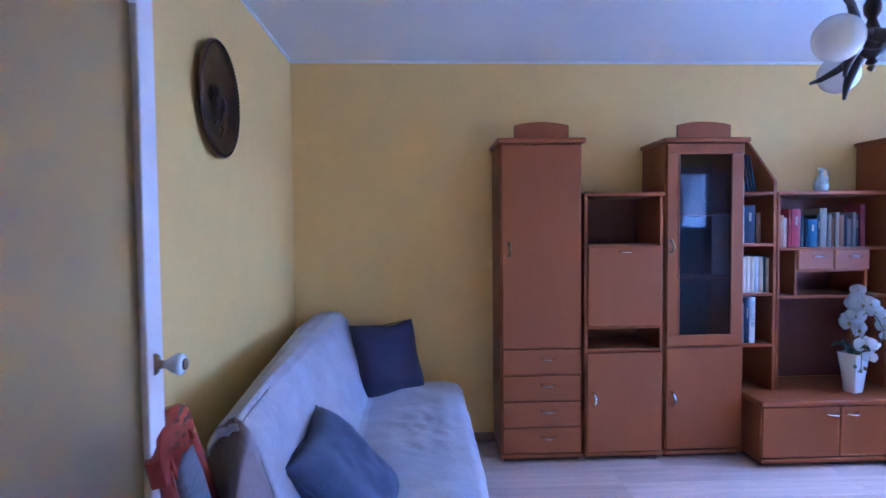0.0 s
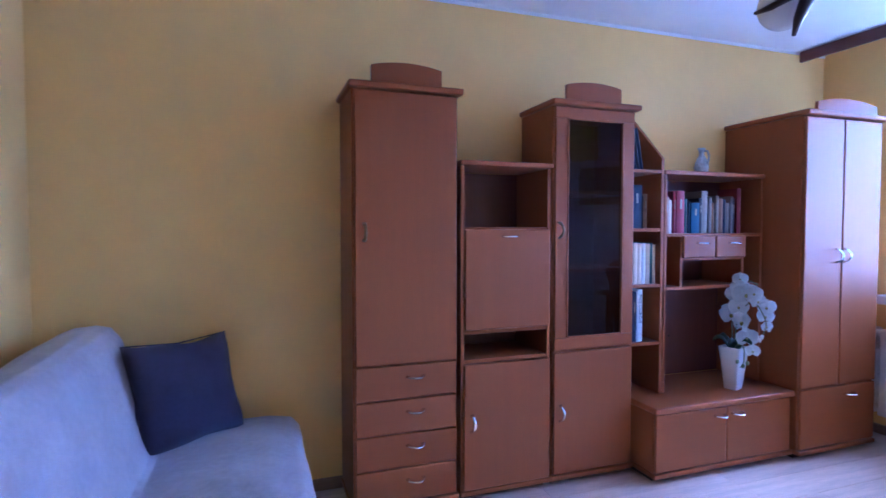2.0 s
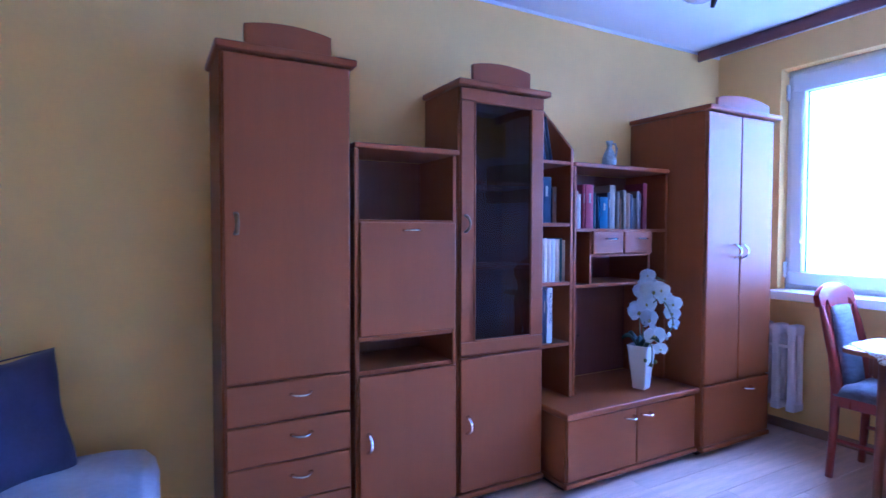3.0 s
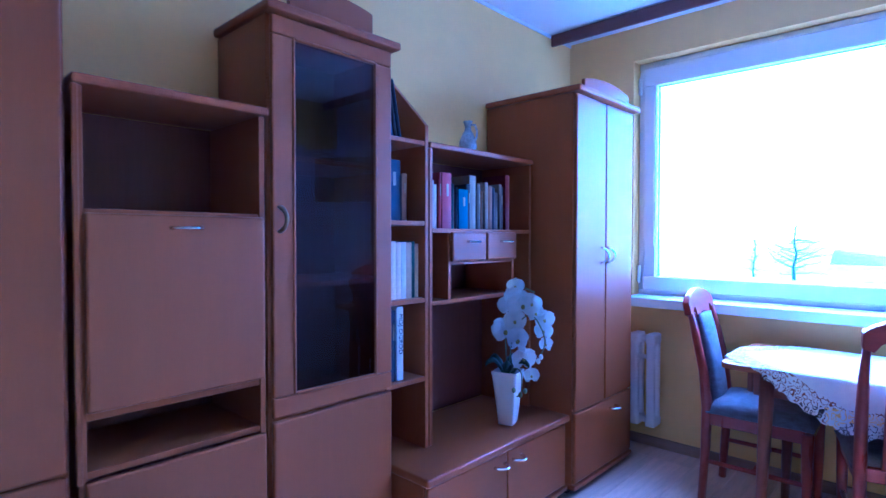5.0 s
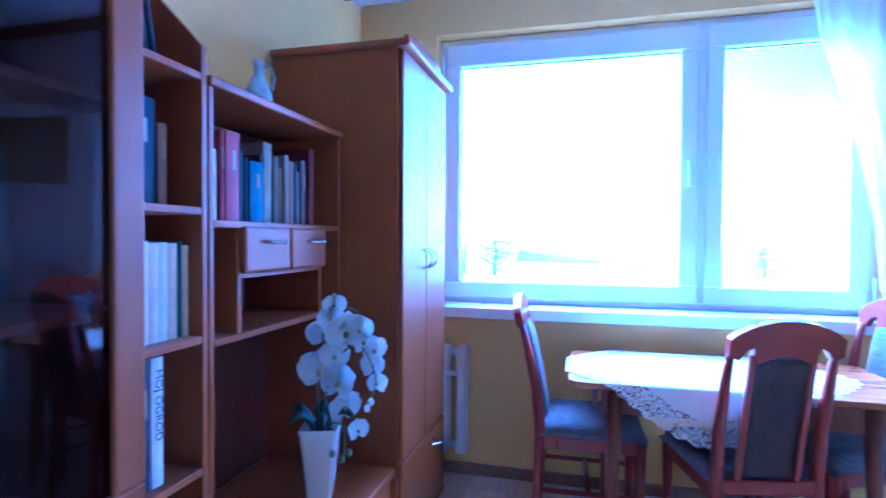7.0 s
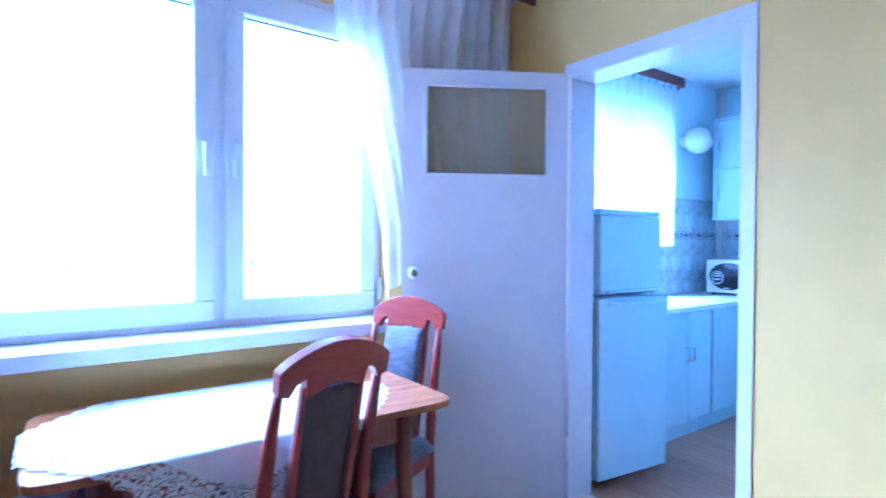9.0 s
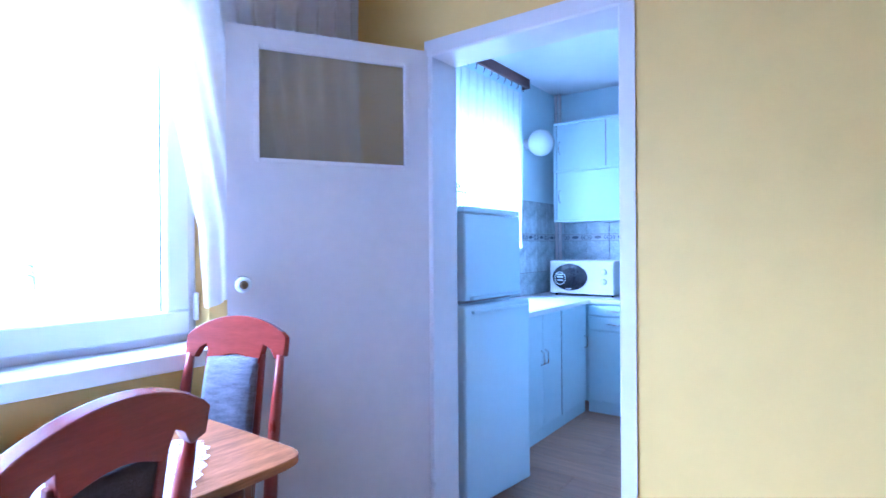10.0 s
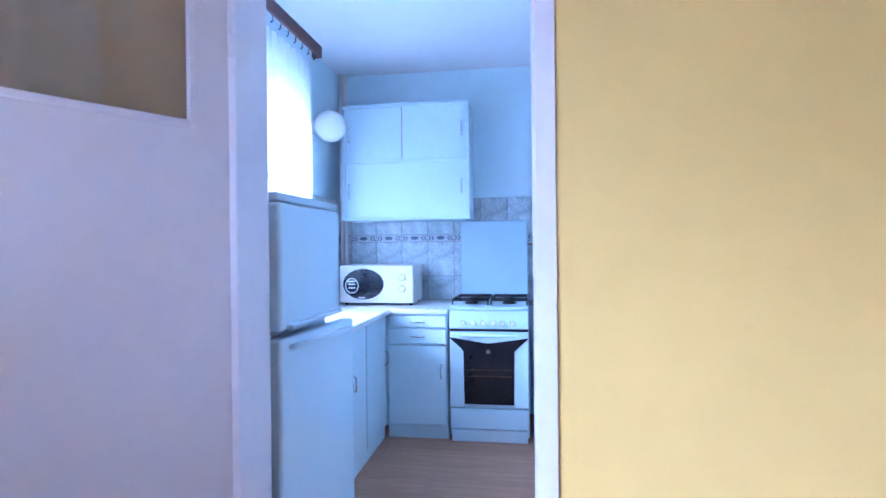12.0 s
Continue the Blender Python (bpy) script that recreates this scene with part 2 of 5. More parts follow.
def thing(name, at=(0, 0, 0), label="", category="", group="", kind=""):
    """An Empty at a thing's base; its parts are given in the world's metres."""
    ob = new(name)
    ob.empty_display_size = 0.1
    ob.location = at
    ORIGIN[ob] = Vector(at)
    return tagged(ob, label, category, group, kind)


def mesh_of(name, bm, material, shift=None):
    if shift:
        bmesh.ops.translate(bm, verts=bm.verts[:], vec=-shift)
    me = bpy.data.meshes.new(name)
    bm.to_mesh(me)
    bm.free()
    me.materials.append(material)
    return me


def part(name, bm, material, parent, label=""):
    shift = ORIGIN.get(parent)
    ob = new(name, mesh_of(name, bm, material, shift))
    ob.parent = parent
    if shift:
        ORIGIN[ob] = shift
    return tagged(ob, label)


def solo(name, bm, material, label="", category="", group="", kind="", at=None):
    """A thing or a piece of the setting of one mesh."""
    ob = new(name, mesh_of(name, bm, material, Vector(at) if at else None))
    if at:
        ob.location = at
        ORIGIN[ob] = Vector(at)
    return tagged(ob, label, category, group, kind)


def moved(bm, m):
    bmesh.ops.transform(bm, matrix=m, verts=bm.verts[:])
    return bm


# ---- structure: the living room ----
WX, EX, NY, SY, CZ = -0.715, 3.93, 3.54, 0.35, 2.505
solo("wall_west", boxes((WX - 0.12, WX, SY, NY + 0.12, 0, CZ)), M_YELLOW, "pale yellow painted wall behind the sofa", kind="structure")
solo("wall_north", boxes((WX, EX, NY, NY + 0.12, 0, CZ)), M_YELLOW, "yellow painted wall behind the wall unit", kind="structure")
# the window opening: y 1.07 to 3.105, z 0.87 to 2.305
solo("wall_east", boxes((EX, EX + 0.28, SY - 0.17, 1.07, 0, CZ), (EX, EX + 0.28, 3.105, NY + 0.12, 0, CZ), (EX, EX + 0.28, 1.07, 3.105, 0, 0.868), (EX, EX + 0.28, 1.07, 3.105, 2.305, CZ)),
     M_YELLOW, "yellow painted wall with a wide window", kind="structure")
# the south wall with the doorway to the hall and the one to the kitchen
solo("wall_south", boxes((WX - 0.12, -0.50, SY - 0.16, SY, 0, 2.60), (0.495, 2.65, SY - 0.16, SY, 0, 2.60), (3.50, EX, SY - 0.16, SY, 0, 2.60), (-0.50, 0.495, SY - 0.16, SY, 2.07, 2.60), (2.65, 3.50, SY - 0.16, SY, 2.06, 2.60)),
     M_YELLOW, "yellow painted wall between room and kitchen", kind="structure")
solo("ceiling", boxes((WX - 0.12, EX + 0.28, SY, NY + 0.12, CZ, CZ + 0.15)), M_CEIL, "white painted ceiling", kind="structure")
tr = thing("trim", (1.6, 2, CZ - 0.02), "thin white strip where wall meets ceiling", kind="structure")
part("strip", boxes((WX, EX, NY - 0.008, NY, CZ - 0.018, CZ - 0.001)), M_CEIL, tr)
part("strip", boxes((WX, WX + 0.008, SY, NY - 0.009, CZ - 0.018, CZ - 0.001)), M_CEIL, tr)
bb = thing("baseboard", (1.6, 2, 0), "brown wooden skirting board", kind="structure")
part("board", boxes((WX + 0.016, EX - 0.016, NY - 0.015, NY, 0, 0.06), bevel=0.004), M_BASE, bb)
part("board", boxes((WX, WX + 0.015, SY + 0.01, NY, 0, 0.06), bevel=0.004), M_BASE, bb)
part("board", boxes((EX - 0.015, EX, SY + 0.01, NY, 0, 0.06), bevel=0.004), M_BASE, bb)
part("board", boxes((0.52, 2.62, SY, SY + 0.015, 0, 0.06), bevel=0.004), M_BASE, bb)

# hall behind the entrance, closing the place
hall = thing("wall_hall", (0, -1, 0), "plain pale hall walls", kind="structure")
part("wall", boxes((-1.0, -0.88, -1.6, SY - 0.16, 0, 2.6)), M_YELLOW, hall)
part("wall", boxes((1.3, 1.42, -1.6, SY - 0.16, 0, 2.6)), M_YELLOW, hall)
part("wall", boxes((-1.0, 1.42, -1.72, -1.6, 0, 2.6)), M_YELLOW, hall)
solo("ceiling_hall", boxes((-1.0, 1.42, -1.72, SY, 2.6, 2.7)), M_CEIL, "white hall ceiling", kind="structure")

# window in the east wall
win = thing("window_1", (4.05, 2.08, 0.84), "wide white plastic window with two sashes", kind="structure")
WA, WB = 4.015, 4.085


def frame_of(y0, y1, z0, z1, w, x0, x1, bevel=0.006):
    return boxes((x0, x1, y0, y1, z0, z0 + w), (x0, x1, y0, y1, z1 - w, z1), (x0, x1, y0, y0 + w, z0 + w, z1 - w), (x0, x1, y1 - w, y1, z0 + w, z1 - w), bevel=bevel)


part("window_frame", frame_of(1.07, 3.105, 0.885, 2.305, 0.045, WA, WB), M_PVC, win)
part("mullion", boxes((WA + 0.002, WB, 1.775, 1.825, 0.93, 2.26), bevel=0.004), M_PVC, win)
for y0, y1, g0, g1 in ((1.818, 3.070, 1.900, 2.990), (1.105, 1.782, 1.187, 1.705)):
    sa = part("sash", boxes((WA - 0.022, WB - 0.01, y0, y1, 0.922, 1.008), (WA - 0.022, WB - 0.01, y0, y1, 2.155, 2.268), (WA - 0.022, WB - 0.01, y0, g0, 1.008, 2.155), (WA - 0.022, WB - 0.01, g1, y1, 1.008, 2.155), bevel=0.006), M_PVC, win)
    gl = part("pane", boxes((4.05, 4.056, g0 - 0.01, g1 + 0.01, 1.0, 2.165)), M_PANE, sa)
    gl.visible_shadow = False
    part("gasket", frame_of(g0 - 0.004, g1 + 0.004, 1.004, 2.159, 0.005, 4.030, 4.045, 0), M_GAP, sa)
for y in (1.858, 1.748):
    hd = part("window_handle", boxes((WA - 0.034, WA - 0.022, y - 0.013, y + 0.013, 1.56, 1.63), (WA - 0.06, WA - 0.034, y - 0.008, y + 0.008, 1.595, 1.615), (WA - 0.066, WA - 0.052, y - 0.010, y + 0.010, 1.49, 1.62), bevel=0.003), M_PVC, win)
part("blind_cord", tube([(WA - 0.03, 3.0, 2.1), (WA - 0.03, 3.002, 1.6), (WA - 0.03, 3.0, 1.22)], 0.002, 6), M_PVC, win)
part("cord_knob", lathe([(0.003, 0.025), (0.008, 0.018), (0.009, 0), (0.004, -0.014)], 10, Matrix.Translation((WA - 0.03, 3.0, 1.2))), M_PVC, win)
part("window_sill", boxes((3.79, WA + 0.01, 1.0, 3.10, 0.842, 0.896), bevel=0.006, seg=2), M_PVC, win, "white window board")
for y in (3.088, 1.088):
    for z in (1.02, 2.16):
        part("hinge_cap", lathe([(0.009, -0.05), (0.010, -0.045), (0.010, 0.045), (0.009, 0.05)], 10, Matrix.Translation((WA - 0.03, y, z))), M_PVC, win)

# pelmet with curtain rail
pel = thing("curtain_pelmet", (3.69, 2.0, 2.43), "dark brown wooden curtain pelmet under the ceiling", "curtain rail")
part("board", boxes((3.68, 3.70, SY + 0.02, 3.53, 2.432, 2.503), bevel=0.003), M_PELMET, pel)
part("rail", boxes((3.72, 3.76, SY + 0.02, 3.53, 2.485, 2.502)), M_PVC, pel)


def folds(y0, y1, z0, z1, x, n, amp, pull=0.0, nu=120, nv=24, ph=0.0):
    """A hanging curtain with folds; pull draws its north edge back towards the south as it falls."""
    def f(u, v):
        k = (1 - v)
        e = y1 - pull * (k ** 0.8) * (y1 - y0)
        y = y0 + (e - y0) * u
        a = amp * (0.5 + 0.5 * k)
        return Vector((x + a * math.sin(2 * math.pi * n * u + ph + 0.6 * math.sin(5 * u)) + 0.4 * a * math.sin(2 * math.pi * n * 2.3 * u + 1.3), y + 0.01 * math.sin(9 * k + 12 * u), z0 + (z1 - z0) * v))
    return sheet(f, nu, nv)


def curtain_east():
    """The curtain hangs from the rail and is pressed behind the open kitchen door."""
    def f(u, v):
        k = 1 - v
        e = 1.105 + 0.30 * max(0.0, 1.18 - 1.45 * k) + 0.02 * math.exp(-((k - 0.8) / 0.15) ** 2)
        y = 0.465 + (e - 0.465) * u
        b_ = min(1.0, k / 0.28)
        b_ = b_ * b_ * (3 - 2 * b_) * min(1.0, 2.2 * u)
        x = 3.765 + (3.893 - 3.765) * b_
        a = 0.020 * (1 - 0.35 * b_)
        return Vector((x + a * math.sin(2 * math.pi * 11 * u + 0.7 * math.sin(5 * u)) + 0.006 * math.sin(70 * u + 3 * k), y + 0.008 * math.sin(7 * k + 14 * u), 1.03 + 1.45 * v + 0.012 * math.sin(31 * u)))
    return sheet(f, 160, 36)


solo("sheer_curtain", curtain_east(), M_SHEER, "white sheer curtain drawn to the window's end", "curtain", at=(3.78, 0.9, 1.03))

# radiator under the window
rad = thing("radiator", (3.82, 3.15, 0.13), "white painted ribbed cast radiator under the window", "radiator")
for k in range(6):
    y = 2.940 + k * 0.094
    bm = boxes((3.795, 3.835, y - 0.024, y + 0.024, 0.17, 0.665), (3.865, 3.905, y - 0.024, y + 0.024, 0.17, 0.665), bevel=0.014, seg=2)
    box(bm, 3.795, 3.905, y - 0.028, y + 0.028, 0.625, 0.688, bevel=0.012, seg=2)
    box(bm, 3.795, 3.905, y - 0.028, y + 0.028, 0.15, 0.205, bevel=0.012, seg=2)
    part("rib", bm, M_WHITE, rad)
for z in (0.18, 0.655):
    part("pipe", tube([(3.85, 2.93, z), (3.85, 3.43, z)], 0.019, 10), M_WHITE, rad)
part("link_bar", boxes((3.80, 3.825, 2.93, 3.42, 0.545, 0.565), bevel=0.003), M_WHITE, rad)
part("valve_pipe", tube([(3.845, 3.40, 0.19), (3.845, 3.46, 0.19), (3.845, 3.47, 0.1), (3.845, 3.47, 0.0)], 0.011, 8), M_WHITE, rad)

# living room door, standing open
door = thing("door_1", (-0.49, 0.40, 0), "open white door with a large frosted pane", kind="structure")
DX0, DX1 = -0.515, -0.475
leaf = part("leaf", boxes((DX0, DX1, 0.40, 0.53, 0.012, 2.03), (DX0, DX1, 1.185, 1.25, 0.012, 2.03), (DX0, DX1, 0.53, 1.185, 0.012, 0.45), (DX0, DX1, 0.53, 1.185, 1.9, 2.03), bevel=0.003), M_WHITE, door)
fp = part("pane", boxes((DX0 + 0.016, DX0 + 0.022, 0.525, 1.19, 0.44, 1.91)), M_FROST_DIM, door, "frosted glass pane")
part("bead", boxes((DX1 - 0.008, DX1 + 0.008, 1.167, 1.192, 0.45, 1.9), (DX1 - 0.008, DX1 + 0.008, 0.525, 0.552, 0.45, 1.9), (DX1 - 0.008, DX1 + 0.008, 0.552, 1.167, 0.435, 0.46), (DX1 - 0.008, DX1 + 0.008, 0.552, 1.167, 1.885, 1.91), bevel=0.004, seg=2), M_WHITE, door)


def knob_parts(parent, m, k=1.0):
    m = m @ Matrix.Diagonal((k, k, k, 1))
    kb = part("rosette", lathe([(0.004, 0), (0.024, 0), (0.022, 0.005), (0.010, 0.008), (0.008, 0.026)], 20, m), M_BRASS, parent, "tarnished brass rosette")
    part("knob", lathe([(0.008, 0.022), (0.011, 0.028), (0.019, 0.042), (0.024, 0.052), (0.023, 0.061), (0.014, 0.065)], 20, m), M_PORC, kb, "white porcelain knob")
    part("cap", lathe([(0.013, 0.065), (0.012, 0.069), (0.005, 0.071)], 16, m), M_BRASS, kb)


knob_parts(door, pose(DX1, 1.208, 1.130, 0, 90, 0))
fr = thing("door_frame", (0, SY, 0), "white painted frame of the hall door", kind="structure")
part("jamb", boxes((-0.50, -0.455, SY - 0.17, SY + 0.012, 0, 2.03), bevel=0.003), M_WHITE, fr)
part("jamb", boxes((0.45, 0.495, SY - 0.17, SY + 0.012, 0, 2.03), bevel=0.003), M_WHITE, fr)
part("head", boxes((-0.50, 0.495, SY - 0.17, SY + 0.012, 2.031, 2.07), bevel=0.003), M_WHITE, fr)

# ---- the wall unit, cabinet by cabinet ----
def bow(parent, x, z, y, length=0.10, upright=False, mt=None):
    """A bow handle on a front that faces south."""
    pts = []
    for k in range(11):
        a = -1 + 2 * k / 10
        s, out = a * length / 2, 0.003 + 0.040 * (1 - a * a) ** 0.8
        pts.append((x, y - out, z + s) if upright else (x + s, y - out, z))
    rad = [0.010, 0.009] + [0.0075] * 7 + [0.009, 0.010]
    return part("handle", tube(pts, rad, 8, 0.6), mt or M_METAL, parent, "bronze bow handle" if mt else "satin metal bow handle")


def front(parent, name, x0, x1, z0, z1, y, mt=None):
    return part(name, boxes((x0, x1, y, y + 0.018, z0, z1), bevel=0.007, seg=2), mt or M_CHERRY, parent)


def crest(parent, xc, y, z, w=0.326, e=0.077, h=0.097):
    out = [(-w / 2, 0)] + [(-w / 2 + w * k / 12, e + (h - e) * math.sin(math.pi * k / 12) ** 0.8) for k in range(13)] + [(w / 2, 0)]
    return part("crest", prism(out, 0.02, Matrix.Translation((xc, y, z)), 0.003), M_CHERRY_H, parent)


def carcass(parent, x0, x1, y0, y1, z0, z1, shelves=()):
    t = 0.018
    part("side", boxes((x0, x0 + t, y0, y1, z0, z1), bevel=0.0015), M_CHERRY, parent)
    part("side", boxes((x1 - t, x1, y0, y1, z0, z1), bevel=0.0015), M_CHERRY, parent)
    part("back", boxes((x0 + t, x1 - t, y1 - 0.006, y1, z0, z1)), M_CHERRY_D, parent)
    for z in shelves:
        part("shelf", boxes((x0 + t, x1 - t, y0 + 0.004, y1 - 0.006, z - t, z), bevel=0.0015), M_CHERRY_H, parent)


YB, YF = 3.525, 3.18
# tall cupboard with four drawers
a = thing("tall_cupboard", (0.83, 3.35, 0), "tall cherry-wood cupboard with one door over four drawers", "cupboard")
carcass(a, 0.577, 1.07, YF + 0.02, YB, 0.055, 1.915, (0.075, 0.69, 1.914))
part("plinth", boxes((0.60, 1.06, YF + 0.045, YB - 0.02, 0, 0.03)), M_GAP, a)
part("base_board", boxes((0.571, 1.075, YF - 0.004, YB, 0.03, 0.054), bevel=0.006, seg=2), M_CHERRY_H, a)
part("cornice", boxes((0.560, 1.088, YF - 0.025, YB, 1.917, 1.945), bevel=0.008, seg=2), M_CHERRY_H, a)
crest(a, 0.827, YF + 0.005, 1.945)
dr = front(a, "door", 0.586, 1.063, 0.694, 1.912, YF)
bow(dr, 0.628, 1.29, YF, 0.075, True, M_BRASS)
for k in range(4):
    d = front(a, "drawer", 0.586, 1.063, 0.060 + k * 0.158, 0.214 + k * 0.158, YF, M_CHERRY_H)
    bow(d, 0.86, 0.160 + k * 0.158, YF, 0.075)

# drop-front cabinet
b = thing("drop_front_cabinet", (1.32, 3.35, 0), "cherry-wood cabinet with drop flap and two open niches", "cabinet")
carcass(b, 1.085, 1.562, YF + 0.008, YB, 0.055, 1.60, (0.075, 0.683, 0.822, 1.312))
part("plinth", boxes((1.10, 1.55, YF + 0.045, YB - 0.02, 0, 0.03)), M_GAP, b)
part("base_board", boxes((1.082, 1.568, YF - 0.004, YB, 0.03, 0.054), bevel=0.006, seg=2), M_CHERRY_H, b)
part("top", boxes((1.078, 1.568, YF - 0.012, YB, 1.601, 1.625), bevel=0.007, seg=2), M_CHERRY_H, b)
part("edge_strip", boxes((1.078, 1.092, YF - 0.006, YF + 0.006, 0.66, 1.60), bevel=0.003), M_CHERRY, b)
d = front(b, "door", 1.095, 1.556, 0.060, 0.664, YF - 0.011)
bow(d, 1.135, 0.385, YF - 0.011, 0.080, True)
d = front(b, "flap", 1.10, 1.552, 0.826, 1.302, YF - 0.011)
bow(d, 1.33, 1.268, YF - 0.011, 0.074)

# display cabinet with a glass door
c = thing("display_cabinet", (1.82, 3.35, 0), "tall cherry-wood display cabinet with a tinted glass door", "cabinet")
carcass(c, 1.575, 2.062, YF + 0.02, YB, 0.055, 1.915, (0.075, 0.69, 1.10, 1.50, 1.914))
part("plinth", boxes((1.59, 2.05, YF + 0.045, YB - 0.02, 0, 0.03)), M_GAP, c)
part("base_board", boxes((1.57, 2.067, YF - 0.004, YB, 0.03, 0.054), bevel=0.006, seg=2), M_CHERRY_H, c)
part("cornice", boxes((1.558, 2.082, YF - 0.025, YB, 1.917, 1.945), bevel=0.008, seg=2), M_CHERRY_H, c)
crest(c, 1.810, YF + 0.005, 1.945)
d = front(c, "door", 1.583, 2.055, 0.060, 0.682, YF)
bow(d, 1.62, 0.375, YF, 0.080, True)
x0, x1, g0, g1, z0, z1, h0, h1 = 1.583, 2.055, 1.654, 1.984, 0.692, 1.912, 0.755, 1.855
d = part("glass_door", boxes((x0, x1, YF, YF + 0.018, z0, h0), (x0, x1, YF, YF + 0.018, h1, z1), (x0, g0, YF, YF + 0.018, h0, h1), (g1, x1, YF, YF + 0.018, h0, h1), bevel=0.006, seg=2), M_CHERRY, c)
part("bead", boxes((g0 - 0.003, g0 + 0.007, YF - 0.004, YF + 0.01, h0, h1), (g1 - 0.007, g1 + 0.003, YF - 0.004, YF + 0.01, h0, h1), (g0 + 0.007, g1 - 0.007, YF - 0.004, YF + 0.01, h0 - 0.003, h0 + 0.007), (g0 + 0.007, g1 - 0.007, YF - 0.004, YF + 0.01, h1 - 0.007, h1 + 0.003), bevel=0.003), M_CHERRY, d)
part("pane", boxes((g0 - 0.002, g1 + 0.002, YF + 0.011, YF + 0.015, h0 - 0.002, h1 + 0.002)), M_SMOKE, d, "smoky tinted glass").visible_shadow = False
bow(d, 1.606, 1.298, YF, 0.075, True, M_BRASS)

# narrow book shelf with a sloping side
YE = 3.22
f = thing("narrow_bookcase", (2.18, 3.37, 0.40), "narrow cherry-wood open shelf with a sloping side panel", "bookcase")
part("side", prism([(0, 0), (YB - YE, 0), (YB - YE, 1.57), (YB - YE - 0.03, 1.57), (0, 1.29)], 0.018, Matrix.Translation((2.284, YE, 0.397)) @ Matrix.Rotation(radians(90), 4, "Z"), 0.0015), M_CHERRY, f)
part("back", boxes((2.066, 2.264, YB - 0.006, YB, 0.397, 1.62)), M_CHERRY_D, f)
for z in (0.688, 1.003, 1.308, 1.624):
    part("shelf", boxes((2.066, 2.265, YE, YB - 0.007, z - 0.018, z), bevel=0.002), M_CHERRY_H, f)

# open shelf over the bench
e = thing("open_shelf_unit", (2.65, 3.37, 0.40), "cherry-wood open shelf unit with two small drawers", "shelf unit")
part("side", boxes((2.29, 2.308, YE, YB, 0.397, 1.60), bevel=0.002), M_CHERRY, e)
part("side", boxes((2.99, 3.008, YE, YB, 0.397, 1.60), bevel=0.002), M_CHERRY, e)
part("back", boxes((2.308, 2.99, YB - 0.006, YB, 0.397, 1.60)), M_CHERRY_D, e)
part("top", boxes((2.287, 3.012, YE - 0.01, YB, 1.602, 1.626), bevel=0.006, seg=2), M_CHERRY_H, e)
part("shelf", boxes((2.308, 2.99, YE, YB - 0.007, 1.262, 1.280), bevel=0.002), M_CHERRY_H, e)
part("shelf", boxes((2.308, 2.99, YE, YB - 0.007, 0.966, 0.984), bevel=0.002), M_CHERRY_H, e)
for x in (2.415, 2.862):
    part("divider", boxes((x - 0.009, x + 0.009, YE + 0.005, YB - 0.007, 0.984, 1.262), bevel=0.002), M_CHERRY, e)
part("drawer_floor", boxes((2.424, 2.853, YE + 0.008, YB - 0.007, 1.128, 1.142)), M_CHERRY_H, e)
for xa, xb in ((2.412, 2.640), (2.646, 2.870)):
    d = part("drawer", boxes((xa, xb, YE - 0.014, YE + 0.004, 1.140, 1.268), bevel=0.009, seg=2), M_CHERRY_H, e)
    bow(d, (xa + xb) / 2 + 0.01, 1.225, YE - 0.014, 0.064)
solo("cable_hole", lathe([(0.006, 0), (0.0065, 0.002), (0.004, 0.003)], 12, pose(2.60, YB - 0.0065, 0.64, 90, 0, 0)), M_GAP, "small dark cable hole in the shelf's back", "cable hole")

# low bench
YD = 3.02
g = thing("low_bench", (2.55, 3.27, 0), "low cherry-wood television bench with two flap doors", "bench")
carcass(g, 2.078, 3.012, YD + 0.02, YB, 0.055, 0.362, (0.075,))
part("plinth", boxes((2.10, 2.99, YD + 0.05, YB - 0.02, 0, 0.03)), M_GAP, g)
part("base_board", boxes((2.072, 3.030, YD - 0.004, YB, 0.03, 0.054), bevel=0.006, seg=2), M_CHERRY_H, g)
part("top", boxes((2.070, 3.032, YD - 0.012, YB, 0.364, 0.395), bevel=0.009, seg=3), M_CHERRY_H, g)
for x0, x1, hx in ((2.082, 2.545, 2.49), (2.551, 3.010, 2.61)):
    d = front(g, "door", x0, x1, 0.06, 0.358, YD, M_CHERRY_H)
    bow(d, hx, 0.318, YD, 0.070)

# wardrobe
YW = 2.985
w = thing("wardrobe", (3.35, 3.25, 0), "two-door cherry-wood wardrobe with a wide drawer", "wardrobe")
carcass(w, 3.035, 3.655, YW + 0.02, YB, 0.055, 1.93, (0.075, 0.40))
part("plinth", boxes((3.05, 3.64, YW + 0.05, YB - 0.02, 0, 0.03)), M_GAP, w)
part("base_board", boxes((3.032, 3.662, YW - 0.004, YB, 0.03, 0.054), bevel=0.006, seg=2), M_CHERRY_H, w)
part("cornice", boxes((3.018, 3.690, YW - 0.028, YB, 1.932, 1.96), bevel=0.008, seg=2), M_CHERRY_H, w)
crest(w, 3.383, YW + 0.015, 1.96, 0.487, 0.055, 0.085)
for x0, x1, hx in ((3.040, 3.336, 3.287), (3.342, 3.652, 3.354)):
    d = front(w, "door", x0, x1, 0.408, 1.926, YW)
    bow(d, hx, 1.153, YW, 0.080, True)
d = front(w, "drawer", 3.040, 3.652, 0.062, 0.400, YW, M_CHERRY_H)
bow(d, 3.42, 0.352, YW, 0.070)

# ---- kitchen ----
KE, KS, KW, KC = 4.12, -2.32, 2.60, 2.56
